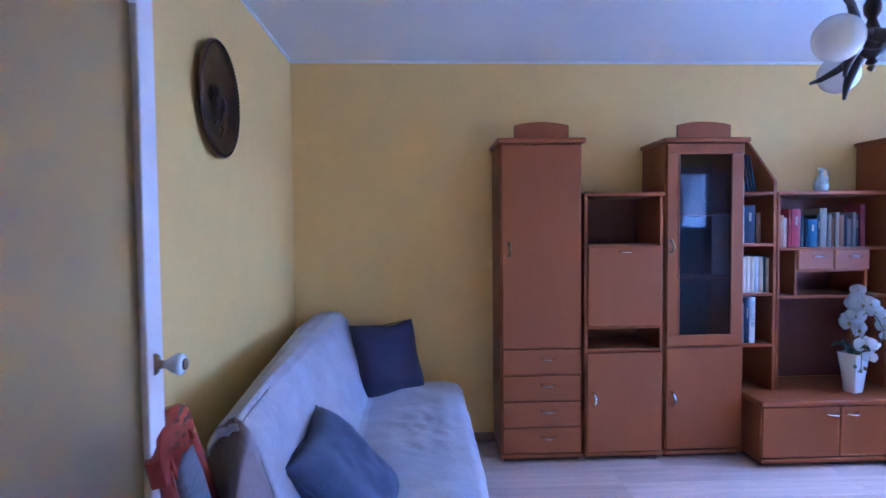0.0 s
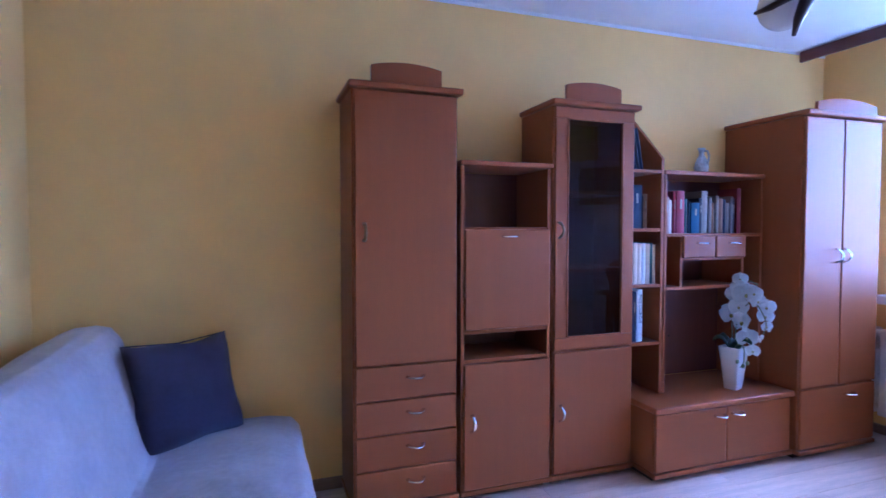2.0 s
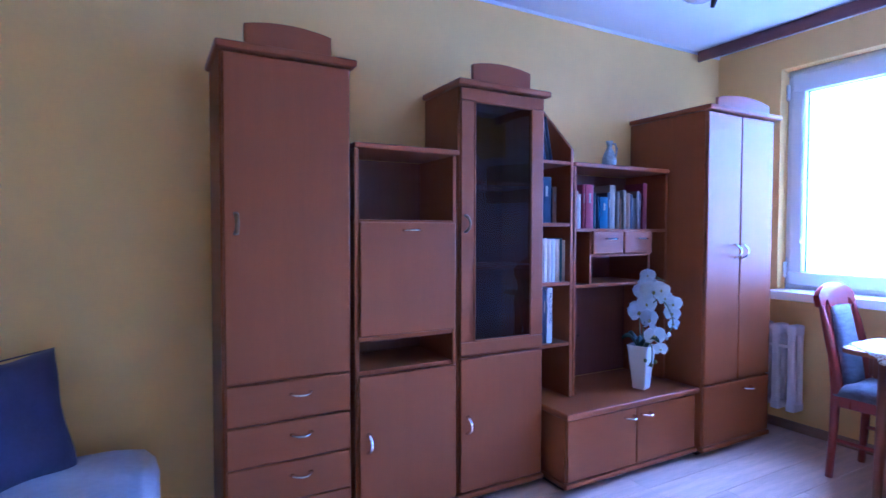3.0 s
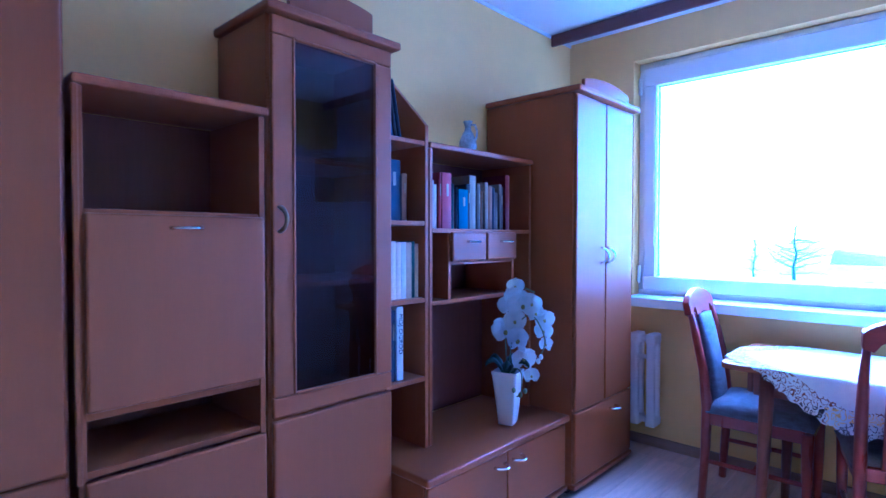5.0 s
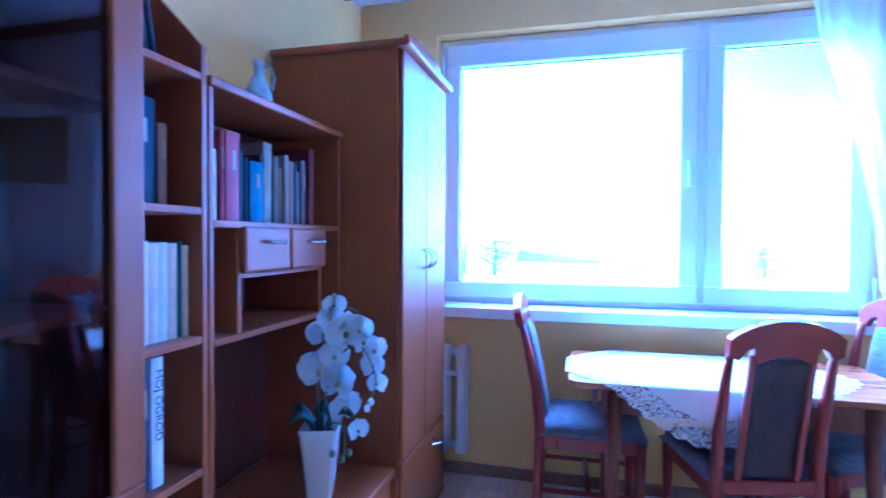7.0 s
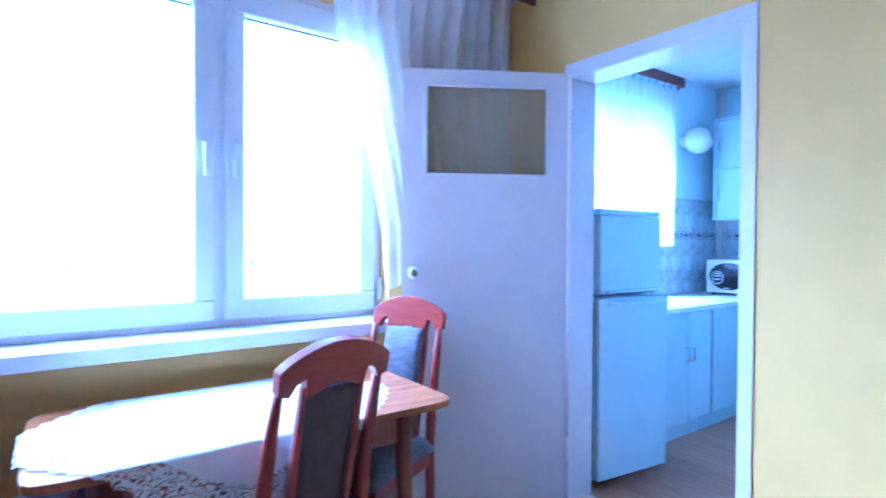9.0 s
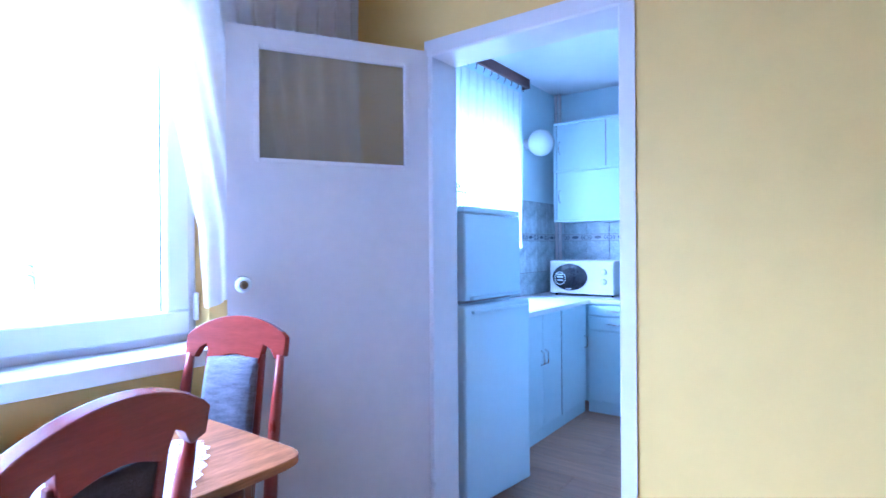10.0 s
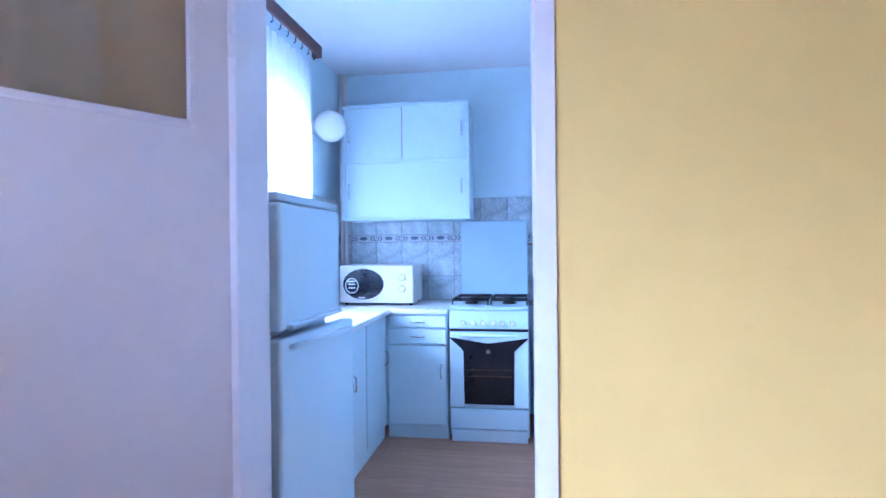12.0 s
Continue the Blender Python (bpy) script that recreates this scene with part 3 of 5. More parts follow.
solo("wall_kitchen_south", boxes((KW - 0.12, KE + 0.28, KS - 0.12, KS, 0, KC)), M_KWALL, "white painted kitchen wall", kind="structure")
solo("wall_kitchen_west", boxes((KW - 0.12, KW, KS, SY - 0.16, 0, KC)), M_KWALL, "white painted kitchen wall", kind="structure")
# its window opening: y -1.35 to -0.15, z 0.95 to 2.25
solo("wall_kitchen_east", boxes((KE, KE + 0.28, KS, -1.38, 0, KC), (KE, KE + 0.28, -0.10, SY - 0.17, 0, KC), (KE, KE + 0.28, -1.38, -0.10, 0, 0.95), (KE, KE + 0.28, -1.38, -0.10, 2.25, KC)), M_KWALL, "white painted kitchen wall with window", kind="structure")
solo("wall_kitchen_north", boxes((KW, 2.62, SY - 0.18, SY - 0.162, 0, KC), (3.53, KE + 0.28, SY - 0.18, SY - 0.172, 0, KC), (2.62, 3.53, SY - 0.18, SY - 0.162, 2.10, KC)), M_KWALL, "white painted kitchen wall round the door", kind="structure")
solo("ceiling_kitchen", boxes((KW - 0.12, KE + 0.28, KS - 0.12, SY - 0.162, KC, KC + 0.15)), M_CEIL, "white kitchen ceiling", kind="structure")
kw = thing("window_2", (4.2, -0.74, 0.95), "white kitchen window", kind="structure")
part("window_frame", frame_of(-1.38, -0.10, 0.95, 2.25, 0.06, 4.19, 4.26), M_PVC, kw)
part("mullion", boxes((4.195, 4.255, -0.79, -0.69, 1.01, 2.19), bevel=0.004), M_PVC, kw)
for y0, y1 in ((-1.32, -0.79), (-0.69, -0.16)):
    p = part("pane", boxes((4.222, 4.228, y0, y1, 1.01, 2.19)), M_PANE, kw)
    p.visible_shadow = False
kp = thing("curtain_pelmet", (3.92, -0.7, 2.38), "brown wooden curtain pelmet over the kitchen window", "curtain rail")
part("board", boxes((3.90, 3.92, -1.40, 0.12, 2.375, 2.445), bevel=0.003), M_PELMET, kp)
part("end_board", boxes((3.92, 3.96, -1.40, -1.38, 2.375, 2.445), bevel=0.003), M_PELMET, kp)
for k in range(16):
    y = -1.36 + k * 0.09
    part("curtain_hook", tube([(3.93, y, 2.385), (3.93, y, 2.365), (3.935, y + 0.006, 2.350), (3.94, y + 0.003, 2.357)], 0.003, 6), M_GAP, kp)
solo("sheer_curtain", folds(-1.42, 0.10, 1.22, 2.355, 3.975, 18, 0.016, 0.0), M_VOILE, "white sheer half curtain before the kitchen window", "curtain", at=(3.975, -0.7, 1.22))

# kitchen door frame and leaf
kf = thing("door_frame", (3.07, SY, 0), "white painted frame of the kitchen door", kind="structure")
part("jamb", boxes((2.65, 2.690, SY - 0.175, SY + 0.004, 0, 2.02), bevel=0.003), M_WHITE, kf)
part("jamb", boxes((3.462, 3.50, SY - 0.175, SY + 0.004, 0, 2.02), bevel=0.003), M_WHITE, kf)
part("head", boxes((2.65, 3.50, SY - 0.175, SY + 0.004, 2.021, 2.06), bevel=0.003), M_WHITE, kf)
part("architrave", boxes((2.635, 2.686, SY, SY + 0.0075, 0, 2.024), bevel=0.003, seg=2), M_WHITE, kf)
part("architrave", boxes((2.635, 3.50, SY, SY + 0.0075, 2.025, 2.088), bevel=0.003, seg=2), M_WHITE, kf)
part("strike_plate", boxes((2.690, 2.692, SY - 0.06, SY - 0.035, 1.0, 1.16)), M_METAL, kf)
# the leaf is built along x from its hinge, then turned
kd = thing("door_2", (0, 0, 0), "open white kitchen door with a small frosted pane", kind="structure")
LW, LT = 0.792, 0.04
leaf = part("leaf", boxes((0, LW, -LT, 0, 0.012, 1.551), (0, LW, -LT, 0, 1.977, 2.045), (0, 0.104, -LT, 0, 1.551, 1.977), (0.690, LW, -LT, 0, 1.551, 1.977)), M_WHITE, kd)
part("bead", boxes((0.096, 0.116, -0.012, 0.006, 1.545, 1.983), (0.678, 0.698, -0.012, 0.006, 1.545, 1.983), (0.116, 0.678, -0.012, 0.006, 1.545, 1.563), (0.116, 0.678, -0.012, 0.006, 1.965, 1.983), bevel=0.004, seg=2), M_WHITE, kd)
part("pane", boxes((0.104, 0.690, -0.026, -0.020, 1.553, 1.975)), M_FROST, kd, "frosted glass pane")
knob_parts(kd, pose(0.740, 0, 1.10, -90, 0, 0), 1.2)
for z in (0.25, 1.805):
    part("hinge", lathe([(0.007, -0.06), (0.011, -0.055), (0.011, -0.002), (0.0085, 0), (0.011, 0.002), (0.011, 0.055), (0.007, 0.06)], 12, Matrix.Translation((0.002, 0.012, z))), M_WHITE, kd)
kd.matrix_basis = pose(3.478, 0.346, 0, 0, 0, 59.3)

# refrigerator
fg = thing("refrigerator", (3.78, -0.10, 0), "white two-door refrigerator with its lower door ajar", "refrigerator")
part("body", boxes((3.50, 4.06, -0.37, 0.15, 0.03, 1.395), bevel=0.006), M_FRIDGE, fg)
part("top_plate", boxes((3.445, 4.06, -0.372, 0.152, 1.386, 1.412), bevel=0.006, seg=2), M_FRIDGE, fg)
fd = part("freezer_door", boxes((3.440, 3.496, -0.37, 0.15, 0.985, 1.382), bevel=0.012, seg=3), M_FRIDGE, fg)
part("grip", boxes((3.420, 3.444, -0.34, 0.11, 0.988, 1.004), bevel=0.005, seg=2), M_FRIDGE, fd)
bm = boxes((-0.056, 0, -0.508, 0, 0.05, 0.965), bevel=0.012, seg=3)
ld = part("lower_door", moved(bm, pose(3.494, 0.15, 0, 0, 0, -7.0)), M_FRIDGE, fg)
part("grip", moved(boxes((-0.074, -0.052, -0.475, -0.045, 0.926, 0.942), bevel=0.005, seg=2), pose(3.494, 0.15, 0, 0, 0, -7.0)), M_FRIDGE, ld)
# grey strip set in the slit between the doors, standing for its shade
part("gap", boxes((3.498, 3.51, -0.36, 0.14, 0.966, 0.984)), M_GROUT, fg)
for x in (3.56, 4.0):
    for y in (-0.32, 0.10):
        part("foot", lathe([(0.02, 0), (0.02, 0.03)], 12, Matrix.Translation((x, y, 0))), M_GAP, fg)
# wire dish rack on the refrigerator
rk = thing("wire_rack", (3.66, -0.05, 1.412), "thin wire rack standing on the refrigerator", "rack")
for k in range(5):
    y = 0.02 - k * 0.03
    part("wire", tube([(3.62, y, 1.414), (3.60, y, 1.50), (3.64, y - 0.02, 1.55), (3.66, y - 0.02, 1.53)], 0.002, 6), M_IRON, rk)
part("rod", tube([(3.60, 0.03, 1.50), (3.60, -0.11, 1.50)], 0.0025, 6), M_IRON, rk)
part("rod", tube([(3.62, 0.03, 1.414), (3.62, -0.11, 1.414)], 0.0025, 6), M_IRON, rk)


def pull(parent, m, length=0.09):
    """A metal pull, upright along local z, standing out along local -y."""
    bm = tube([m @ Vector(p) for p in ((0, 0, -length / 2), (0, -0.022, -length / 2 + 0.012), (0, -0.024, 0), (0, -0.022, length / 2 - 0.012), (0, 0, length / 2))], 0.0055, 8)
    return part("handle", bm, M_METAL, parent, "metal bow handle")


WEST = pose(0, 0, 0, 0, 0, -90)
bc = thing("base_cabinet", (3.85, -1.05, 0), "white kitchen base cabinet with sliding doors under the window", "cabinet")
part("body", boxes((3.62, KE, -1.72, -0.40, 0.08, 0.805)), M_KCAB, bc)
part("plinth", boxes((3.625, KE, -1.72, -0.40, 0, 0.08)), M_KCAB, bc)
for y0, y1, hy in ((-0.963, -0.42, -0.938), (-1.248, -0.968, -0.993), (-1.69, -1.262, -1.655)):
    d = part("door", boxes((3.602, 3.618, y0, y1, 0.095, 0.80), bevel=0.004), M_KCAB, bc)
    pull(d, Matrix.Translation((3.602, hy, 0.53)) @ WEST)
# near-black strip fills the slit between two doors, its shade as colour
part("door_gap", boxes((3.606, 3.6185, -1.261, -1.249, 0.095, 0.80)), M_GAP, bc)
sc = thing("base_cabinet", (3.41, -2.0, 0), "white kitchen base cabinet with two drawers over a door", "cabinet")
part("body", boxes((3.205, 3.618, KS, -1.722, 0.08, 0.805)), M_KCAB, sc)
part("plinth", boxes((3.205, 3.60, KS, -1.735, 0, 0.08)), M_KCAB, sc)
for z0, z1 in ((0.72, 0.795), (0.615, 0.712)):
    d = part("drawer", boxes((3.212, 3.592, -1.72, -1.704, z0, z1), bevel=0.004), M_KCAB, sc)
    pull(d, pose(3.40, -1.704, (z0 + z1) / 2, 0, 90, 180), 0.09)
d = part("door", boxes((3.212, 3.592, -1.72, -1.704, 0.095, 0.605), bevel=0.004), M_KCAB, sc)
pull(d, pose(3.245, -1.704, 0.44, 0, 0, 180))
wt = thing("worktop", (3.8, -1.3, 0.806), "pale laminate kitchen worktop running round the corner", "worktop")
part("slab", boxes((3.575, KE, -1.695, -0.40, 0.807, 0.838), bevel=0.004), M_WORK, wt)
part("slab", boxes((3.197, KE, KS, -1.697, 0.807, 0.838), bevel=0.004), M_WORK, wt)

# cooker
st = thing("gas_cooker", (2.94, -2.0, 0), "white freestanding gas cooker with raised lid", "cooker")
SX0, SX1, SF = 2.69, 3.19, -1.70
part("body", boxes((SX0, SX1, -2.29, SF - 0.02, 0.03, 0.84), bevel=0.005), M_FRIDGE, st)
part("hob", boxes((SX0, SX1, -2.29, SF, 0.835, 0.858), bevel=0.006, seg=2), M_FRIDGE, st)
pn = part("control_panel", moved(boxes((SX0, SX1, -0.012, 0.012, -0.058, 0.058), bevel=0.006, seg=2), pose(0, SF - 0.006, 0.775, 6, 0, 0)), M_FRIDGE, st)
for k in range(6):
    kb = part("knob", lathe([(0.017, 0), (0.018, 0.004), (0.015, 0.018), (0.013, 0.022)], 16, pose(2.79 + k * 0.062, SF + 0.006, 0.755, -90, 0, 0)), M_PORC, pn)
od = part("oven_door", boxes((SX0 + 0.003, SX1 - 0.003, SF - 0.02, SF + 0.012, 0.225, 0.70), bevel=0.006, seg=2), M_FRIDGE, st)
part("glass", prism([(2.785, 0.245), (3.095, 0.245), (3.10, 0.58), (3.19, 0.665), (2.955, 0.63), (2.925, 0.63), (2.69, 0.665), (2.78, 0.58)], 0.004, Matrix.Translation((0, SF + 0.0125, 0)), 0), M_BLACK, od, "black oven glass")
part("shadow_gap", boxes((SX0 + 0.004, SX1 - 0.004, SF - 0.012, SF - 0.004, 0.701, 0.716)), M_IRON, st)
part("emblem", boxes((2.93, 2.955, SF + 0.017, SF + 0.019, 0.565, 0.59)), M_METAL, od)
part("oven_handle", boxes((2.76, 3.12, SF + 0.012, SF + 0.03, 0.668, 0.682), bevel=0.004), M_FRIDGE, od)
for z in (0.42, 0.46):
    part("rack_line", boxes((2.80, 3.08, SF + 0.0165, SF + 0.0185, z, z + 0.004)), M_BRASS, od)
part("drawer", boxes((SX0 + 0.003, SX1 - 0.003, SF - 0.02, SF + 0.008, 0.085, 0.215), bevel=0.006, seg=2), M_FRIDGE, st)
part("base", boxes((SX0 + 0.01, SX1 - 0.01, -2.2, SF - 0.005, 0.0, 0.08), bevel=0.004), M_FRIDGE, st)
lid = part("lid", boxes((SX0 + 0.002, SX1 - 0.01, -2.292, -2.278, 0.87, 1.425), bevel=0.006, seg=2), M_LID, st, "pale glass lid standing up")
for gx in (2.815, 3.065):
    bm = bmesh.new()
    for y in (-2.20, -1.80):
        tube([(gx - 0.115, y, 0.888), (gx + 0.115, y, 0.888)], 0.006, 6, bm=bm)
    for x in (gx - 0.115, gx, gx + 0.115):
        tube([(x, -2.20, 0.888), (x, -1.80, 0.888)], 0.006, 6, bm=bm)
    for y in (-2.1, -1.9):
        tube([(gx - 0.115, y, 0.889), (gx + 0.115, y, 0.889)], 0.006, 6, bm=bm)
    for x in (gx - 0.115, gx + 0.115):
        for y in (-2.20, -1.80):
            tube([(x, y, 0.858), (x, y, 0.888)], 0.006, 6, bm=bm)
    part("pan_support", bm, M_IRON, st, "black wire pan support")
    for y in (-2.1, -1.9):
        part("burner", lathe([(0.045, 0.858), (0.045, 0.866), (0.035, 0.87), (0.034, 0.878)], 18, Matrix.Translation((gx, y, 0))), M_IRON, st)

# microwave
mw = thing("microwave", (3.70, -2.06, 0.838), "cream white microwave with an oval dark door", "microwave")
MF = -1.90
part("body", boxes((3.465, 3.985, -2.24, MF - 0.02, 0.852, 1.115), bevel=0.006, seg=2), M_MICRO, mw)
fc = part("front", boxes((3.465, 3.985, MF - 0.019, MF, 0.854, 1.113), bevel=0.008, seg=2), M_MICRO, mw)
ov = [(3.815 + 0.145 * math.cos(2 * math.pi * k / 40), 0.985 + 0.106 * math.sin(2 * math.pi * k / 40)) for k in range(40)]
dg = part("door_glass", prism(ov, 0.004, Matrix.Translation((0, MF + 0.0005, 0))), M_BLACK, mw, "oval dark glass door")
rg = [(3.895 + 0.045 * math.cos(2 * math.pi * k / 24), 0.975 + 0.05 * math.sin(2 * math.pi * k / 24)) for k in range(24)]
part("badge", tube([(x, MF + 0.006, z) for x, z in rg] + [(rg[0][0], MF + 0.006, rg[0][1])], 0.004, 6), M_METAL, dg)
for z in (0.955, 0.98, 1.0):
    part("badge_bar", boxes((3.87, 3.92, MF + 0.005, MF + 0.008, z, z + 0.010)), M_METAL, dg)
part("lettering", boxes((3.80, 3.85, MF + 0.005, MF + 0.0065, 0.888, 0.896)), M_METAL, dg)
for z in (0.955, 1.03):
    part("dial", lathe([(0.024, 0), (0.025, 0.004), (0.020, 0.014), (0.018, 0.016)], 20, pose(3.54, MF, z, -90, 0, 0)), M_PORC, mw)
    part("dial_grip", boxes((3.537, 3.543, MF + 0.016, MF + 0.022, z - 0.016, z + 0.016)), M_MICRO, mw)
for x in (3.49, 3.95):
    for y in (-2.2, -1.95):
        part("foot", lathe([(0.012, 0.838), (0.012, 0.853)], 10, Matrix.Translation((x, y, 0))), M_GAP, mw)

# wall cupboard with sliding doors
uc = thing("wall_cupboard", (3.53, -2.16, 1.43), "white wall cupboard with two rows of sliding doors", "cupboard")
UX0, UX1, UF = 3.085, 3.99, -2.0
part("body", boxes((UX0, UX1, KS, UF - 0.03, 1.43, 2.24)), M_KCAB, uc)
for z0, z1 in ((1.428, 1.446), (1.836, 1.856), (2.226, 2.246)):
    part("rail", boxes((UX0 - 0.003, UX1 + 0.003, UF - 0.032, UF + 0.004, z0, z1), bevel=0.003), M_KCAB, uc)
for x0, x1 in ((UX0 - 0.003, UX0 + 0.02), (UX1 - 0.02, UX1 + 0.003)):
    part("stile", boxes((x0, x1, UF - 0.032, UF + 0.002, 1.447, 2.225), bevel=0.003), M_KCAB, uc)
for z0, z1 in ((1.447, 1.835), (1.857, 2.225)):
    d = part("sliding_door", boxes((3.105, 3.56, UF - 0.014, UF - 0.004, z0, z1)), M_KCAB, uc)
    # grey strip drawn for the shadow line where the upper doors overlap
    if z0 > 1.8:
        part("edge_strip", boxes((3.552, 3.560, UF - 0.005, UF - 0.002, z0 + 0.002, z1 - 0.002)), M_GROUT, d)
    pull(d, pose(3.135, UF - 0.004, (z0 + z1) / 2 + 0.02, 0, 0, 180), 0.10)
    d = part("sliding_door", boxes((3.52, 3.97, UF - 0.028, UF - 0.018, z0, z1)), M_KCAB, uc)
    pull(d, pose(3.945, UF - 0.018, (z0 + z1) / 2, 0, 0, 180), 0.10)

# pipes in the corner, wall lamp
for x in (4.06, 4.095):
    solo("heating_pipe", tube([(x, KS + 0.04, 0.84), (x, KS + 0.04, KC)], 0.014, 10), M_WHITE, "white painted heating pipe in the corner", "pipe", at=(x, KS + 0.04, 0.84))
gp = thing("gas_pipe", (2.64, -2.29, 0.9), "thin gas pipe with brass tap beside the cooker", "pipe")
part("pipe", tube([(2.635, -2.28, 0.0), (2.635, -2.28, 2.3)], 0.010, 8), M_BRASS, gp)
part("tap", tube([(2.635, -2.26, 1.25), (2.69, -2.25, 1.25)], 0.006, 8), M_BRASS, gp)
wl = thing("wall_lamp", (4.11, -1.75, 2.05), "round opal glass wall lamp", "lamp")
part("base", lathe([(0.045, 0), (0.045, 0.02), (0.03, 0.035)], 20, pose(KE, -1.75, 2.05, 0, -90, 0)), M_PORC, wl)
bm = bmesh.new()
bmesh.ops.create_uvsphere(bm, u_segments=28, v_segments=18, radius=0.104, matrix=Matrix.Translation((3.985, -1.75, 2.05)))
for q in bm.faces:
    q.smooth = True
part("globe", bm, M_OPAL, wl, "opal glass globe")

# ---- dining corner ----
def lace_mat():
    """Lace: white thread with holes worked in a floral net."""
    m = bpy.data.materials.new("openwork_lace")
    m.use_nodes = True
    nt, L = m.node_tree, m.node_tree.links
    b = nt.nodes["Principled BSDF"]
    b.inputs["Base Color"].default_value = (0.8, 0.8, 0.8, 1)
    b.inputs["Roughness"].default_value = 0.9
    tc = nt.nodes.new("ShaderNodeTexCoord")
    v = nt.nodes.new("ShaderNodeTexVoronoi")
    v.inputs["Scale"].default_value = 44
    n = nt.nodes.new("ShaderNodeTexNoise")
    n.inputs["Scale"].default_value = 30
    mx = nt.nodes.new("ShaderNodeVectorMath")
    mx.operation = "MULTIPLY_ADD"
    mx.inputs[1].default_value = (0.03, 0.03, 0.03)
    L.new(tc.outputs["Object"], n.inputs["Vector"])
    L.new(n.outputs["Color"], mx.inputs[0]), L.new(tc.outputs["Object"], mx.inputs[2])
    L.new(mx.outputs[0], v.inputs["Vector"])
    ml = nt.nodes.new("ShaderNodeMath")
    ml.operation = "MULTIPLY"
    ml.inputs[1].default_value = 17.0
    L.new(v.outputs["Distance"], ml.inputs[0])
    sn = nt.nodes.new("ShaderNodeMath")
    sn.operation = "SINE"
    L.new(ml.outputs[0], sn.inputs[0])
    n2 = nt.nodes.new("ShaderNodeTexNoise")
    n2.inputs["Scale"].default_value = 110
    L.new(tc.outputs["Object"], n2.inputs["Vector"])
    ad = nt.nodes.new("ShaderNodeMath")
    ad.operation = "MULTIPLY_ADD"
    ad.inputs[1].default_value = 1.6
    L.new(n2.outputs["Fac"], ad.inputs[0]), L.new(sn.outputs[0], ad.inputs[2])
    g = nt.nodes.new("ShaderNodeMath")
    g.operation = "LESS_THAN"
    g.inputs[1].default_value = 1.42
    L.new(ad.outputs[0], g.inputs[0])
    L.new(g.outputs[0], b.inputs["Alpha"])
    return m


M_OPENLACE = lace_mat()


M_BACKCLOTH = mat("dark_lining_cloth", (0.075, 0.054, 0.056), 0.95, var=0.2, scale=25, bump=0.5, bscale=200)


def dining_chair(label):
    """Built facing +y, on the floor at the origin."""
    ch = thing("dining_chair", (0, 0, 0), label, "chair", "dining chairs")
    for s in (-1, 1):
        pts = [(s * 0.190, -0.215, 0), (s * 0.187, -0.200, 0.25), (s * 0.185, -0.195, 0.45), (s * 0.186, -0.212, 0.62), (s * 0.186, -0.245, 0.77), (s * 0.183, -0.272, 0.880)]
        part("back_leg", tube(pts, [0.018, 0.021, 0.024, 0.022, 0.019, 0.013], 8), M_MAHOG, ch)
        part("front_leg", tube([(s * 0.185, 0.195, 0), (s * 0.185, 0.197, 0.22), (s * 0.184, 0.198, 0.42)], [0.016, 0.021, 0.025], 8), M_MAHOG, ch)
        part("side_rail", boxes((s * 0.185 - 0.012, s * 0.185 + 0.012, -0.19, 0.19, 0.375, 0.435), bevel=0.004), M_MAHOG, ch)
        part("stretcher", tube([(s * 0.186, -0.20, 0.20), (s * 0.185, 0.195, 0.20)], 0.011, 8), M_MAHOG, ch)
        part("back_slat", prism([(-0.011, 0), (0.011, 0), (0.010, 0.44), (-0.010, 0.44)], 0.016, pose(s * 0.108, -0.205, 0.445, 10.5, 0, 0), 0.003), M_MAHOG, ch)
    part("front_rail", boxes((-0.175, 0.175, 0.185, 0.21, 0.375, 0.435), bevel=0.004), M_MAHOG_H, ch)
    part("back_rail", boxes((-0.175, 0.175, -0.21, -0.185, 0.40, 0.45), bevel=0.004), M_MAHOG_H, ch)
    part("stretcher", tube([(-0.186, 0.0, 0.20), (0.186, 0.0, 0.20)], 0.011, 8), M_MAHOG, ch)
    top = [(-0.212 + 0.424 * k / 20, 0.068 + 0.062 * math.sin(math.pi * k / 20) ** 0.75) for k in range(21)]
    low = [(0.212, 0.012), (0.172, 0.0), (0.150, 0.030), (0.122, 0.042), (0.108, -0.012)] + [(0.10 - 0.2 * k / 10, -0.012 + 0.024 * math.sin(math.pi * k / 10)) for k in range(11)] + [(-0.108, -0.012), (-0.122, 0.042), (-0.150, 0.030), (-0.172, 0.0), (-0.212, 0.012)]
    part("top_rail", prism(top + low, 0.032, pose(0, -0.292, 0.862, 12, 0, 0) @ Matrix.Diagonal((0.95, 1, 1, 1)), 0.003), M_MAHOG_H, ch)

    def pad(u, v):
        x = -0.098 + 0.196 * u
        b = 0.014 * (1 - abs(2 * u - 1) ** 4) * (1 - abs(2 * v - 1) ** 8)
        z = 0.455 + 0.41 * v
        return Vector((x, -0.208 - 0.082 * v ** 1.25 + b + 0.014, z))
    part("backrest", sheet(pad, 10, 16, 0.022), M_UPH, ch, "grey chenille backrest")
    part("back_cover", sheet(lambda u, v: Vector((-0.096 + 0.192 * u, -0.199 - 0.082 * v ** 1.25, 0.456 + 0.408 * v)), 6, 16, 0.003), M_BACKCLOTH, ch, "dark brown cloth back")

    def seat(u, v):
        x, y = -0.215 + 0.43 * u, -0.195 + 0.42 * v
        e = (1 - abs(2 * u - 1) ** 6) * (1 - abs(2 * v - 1) ** 6)
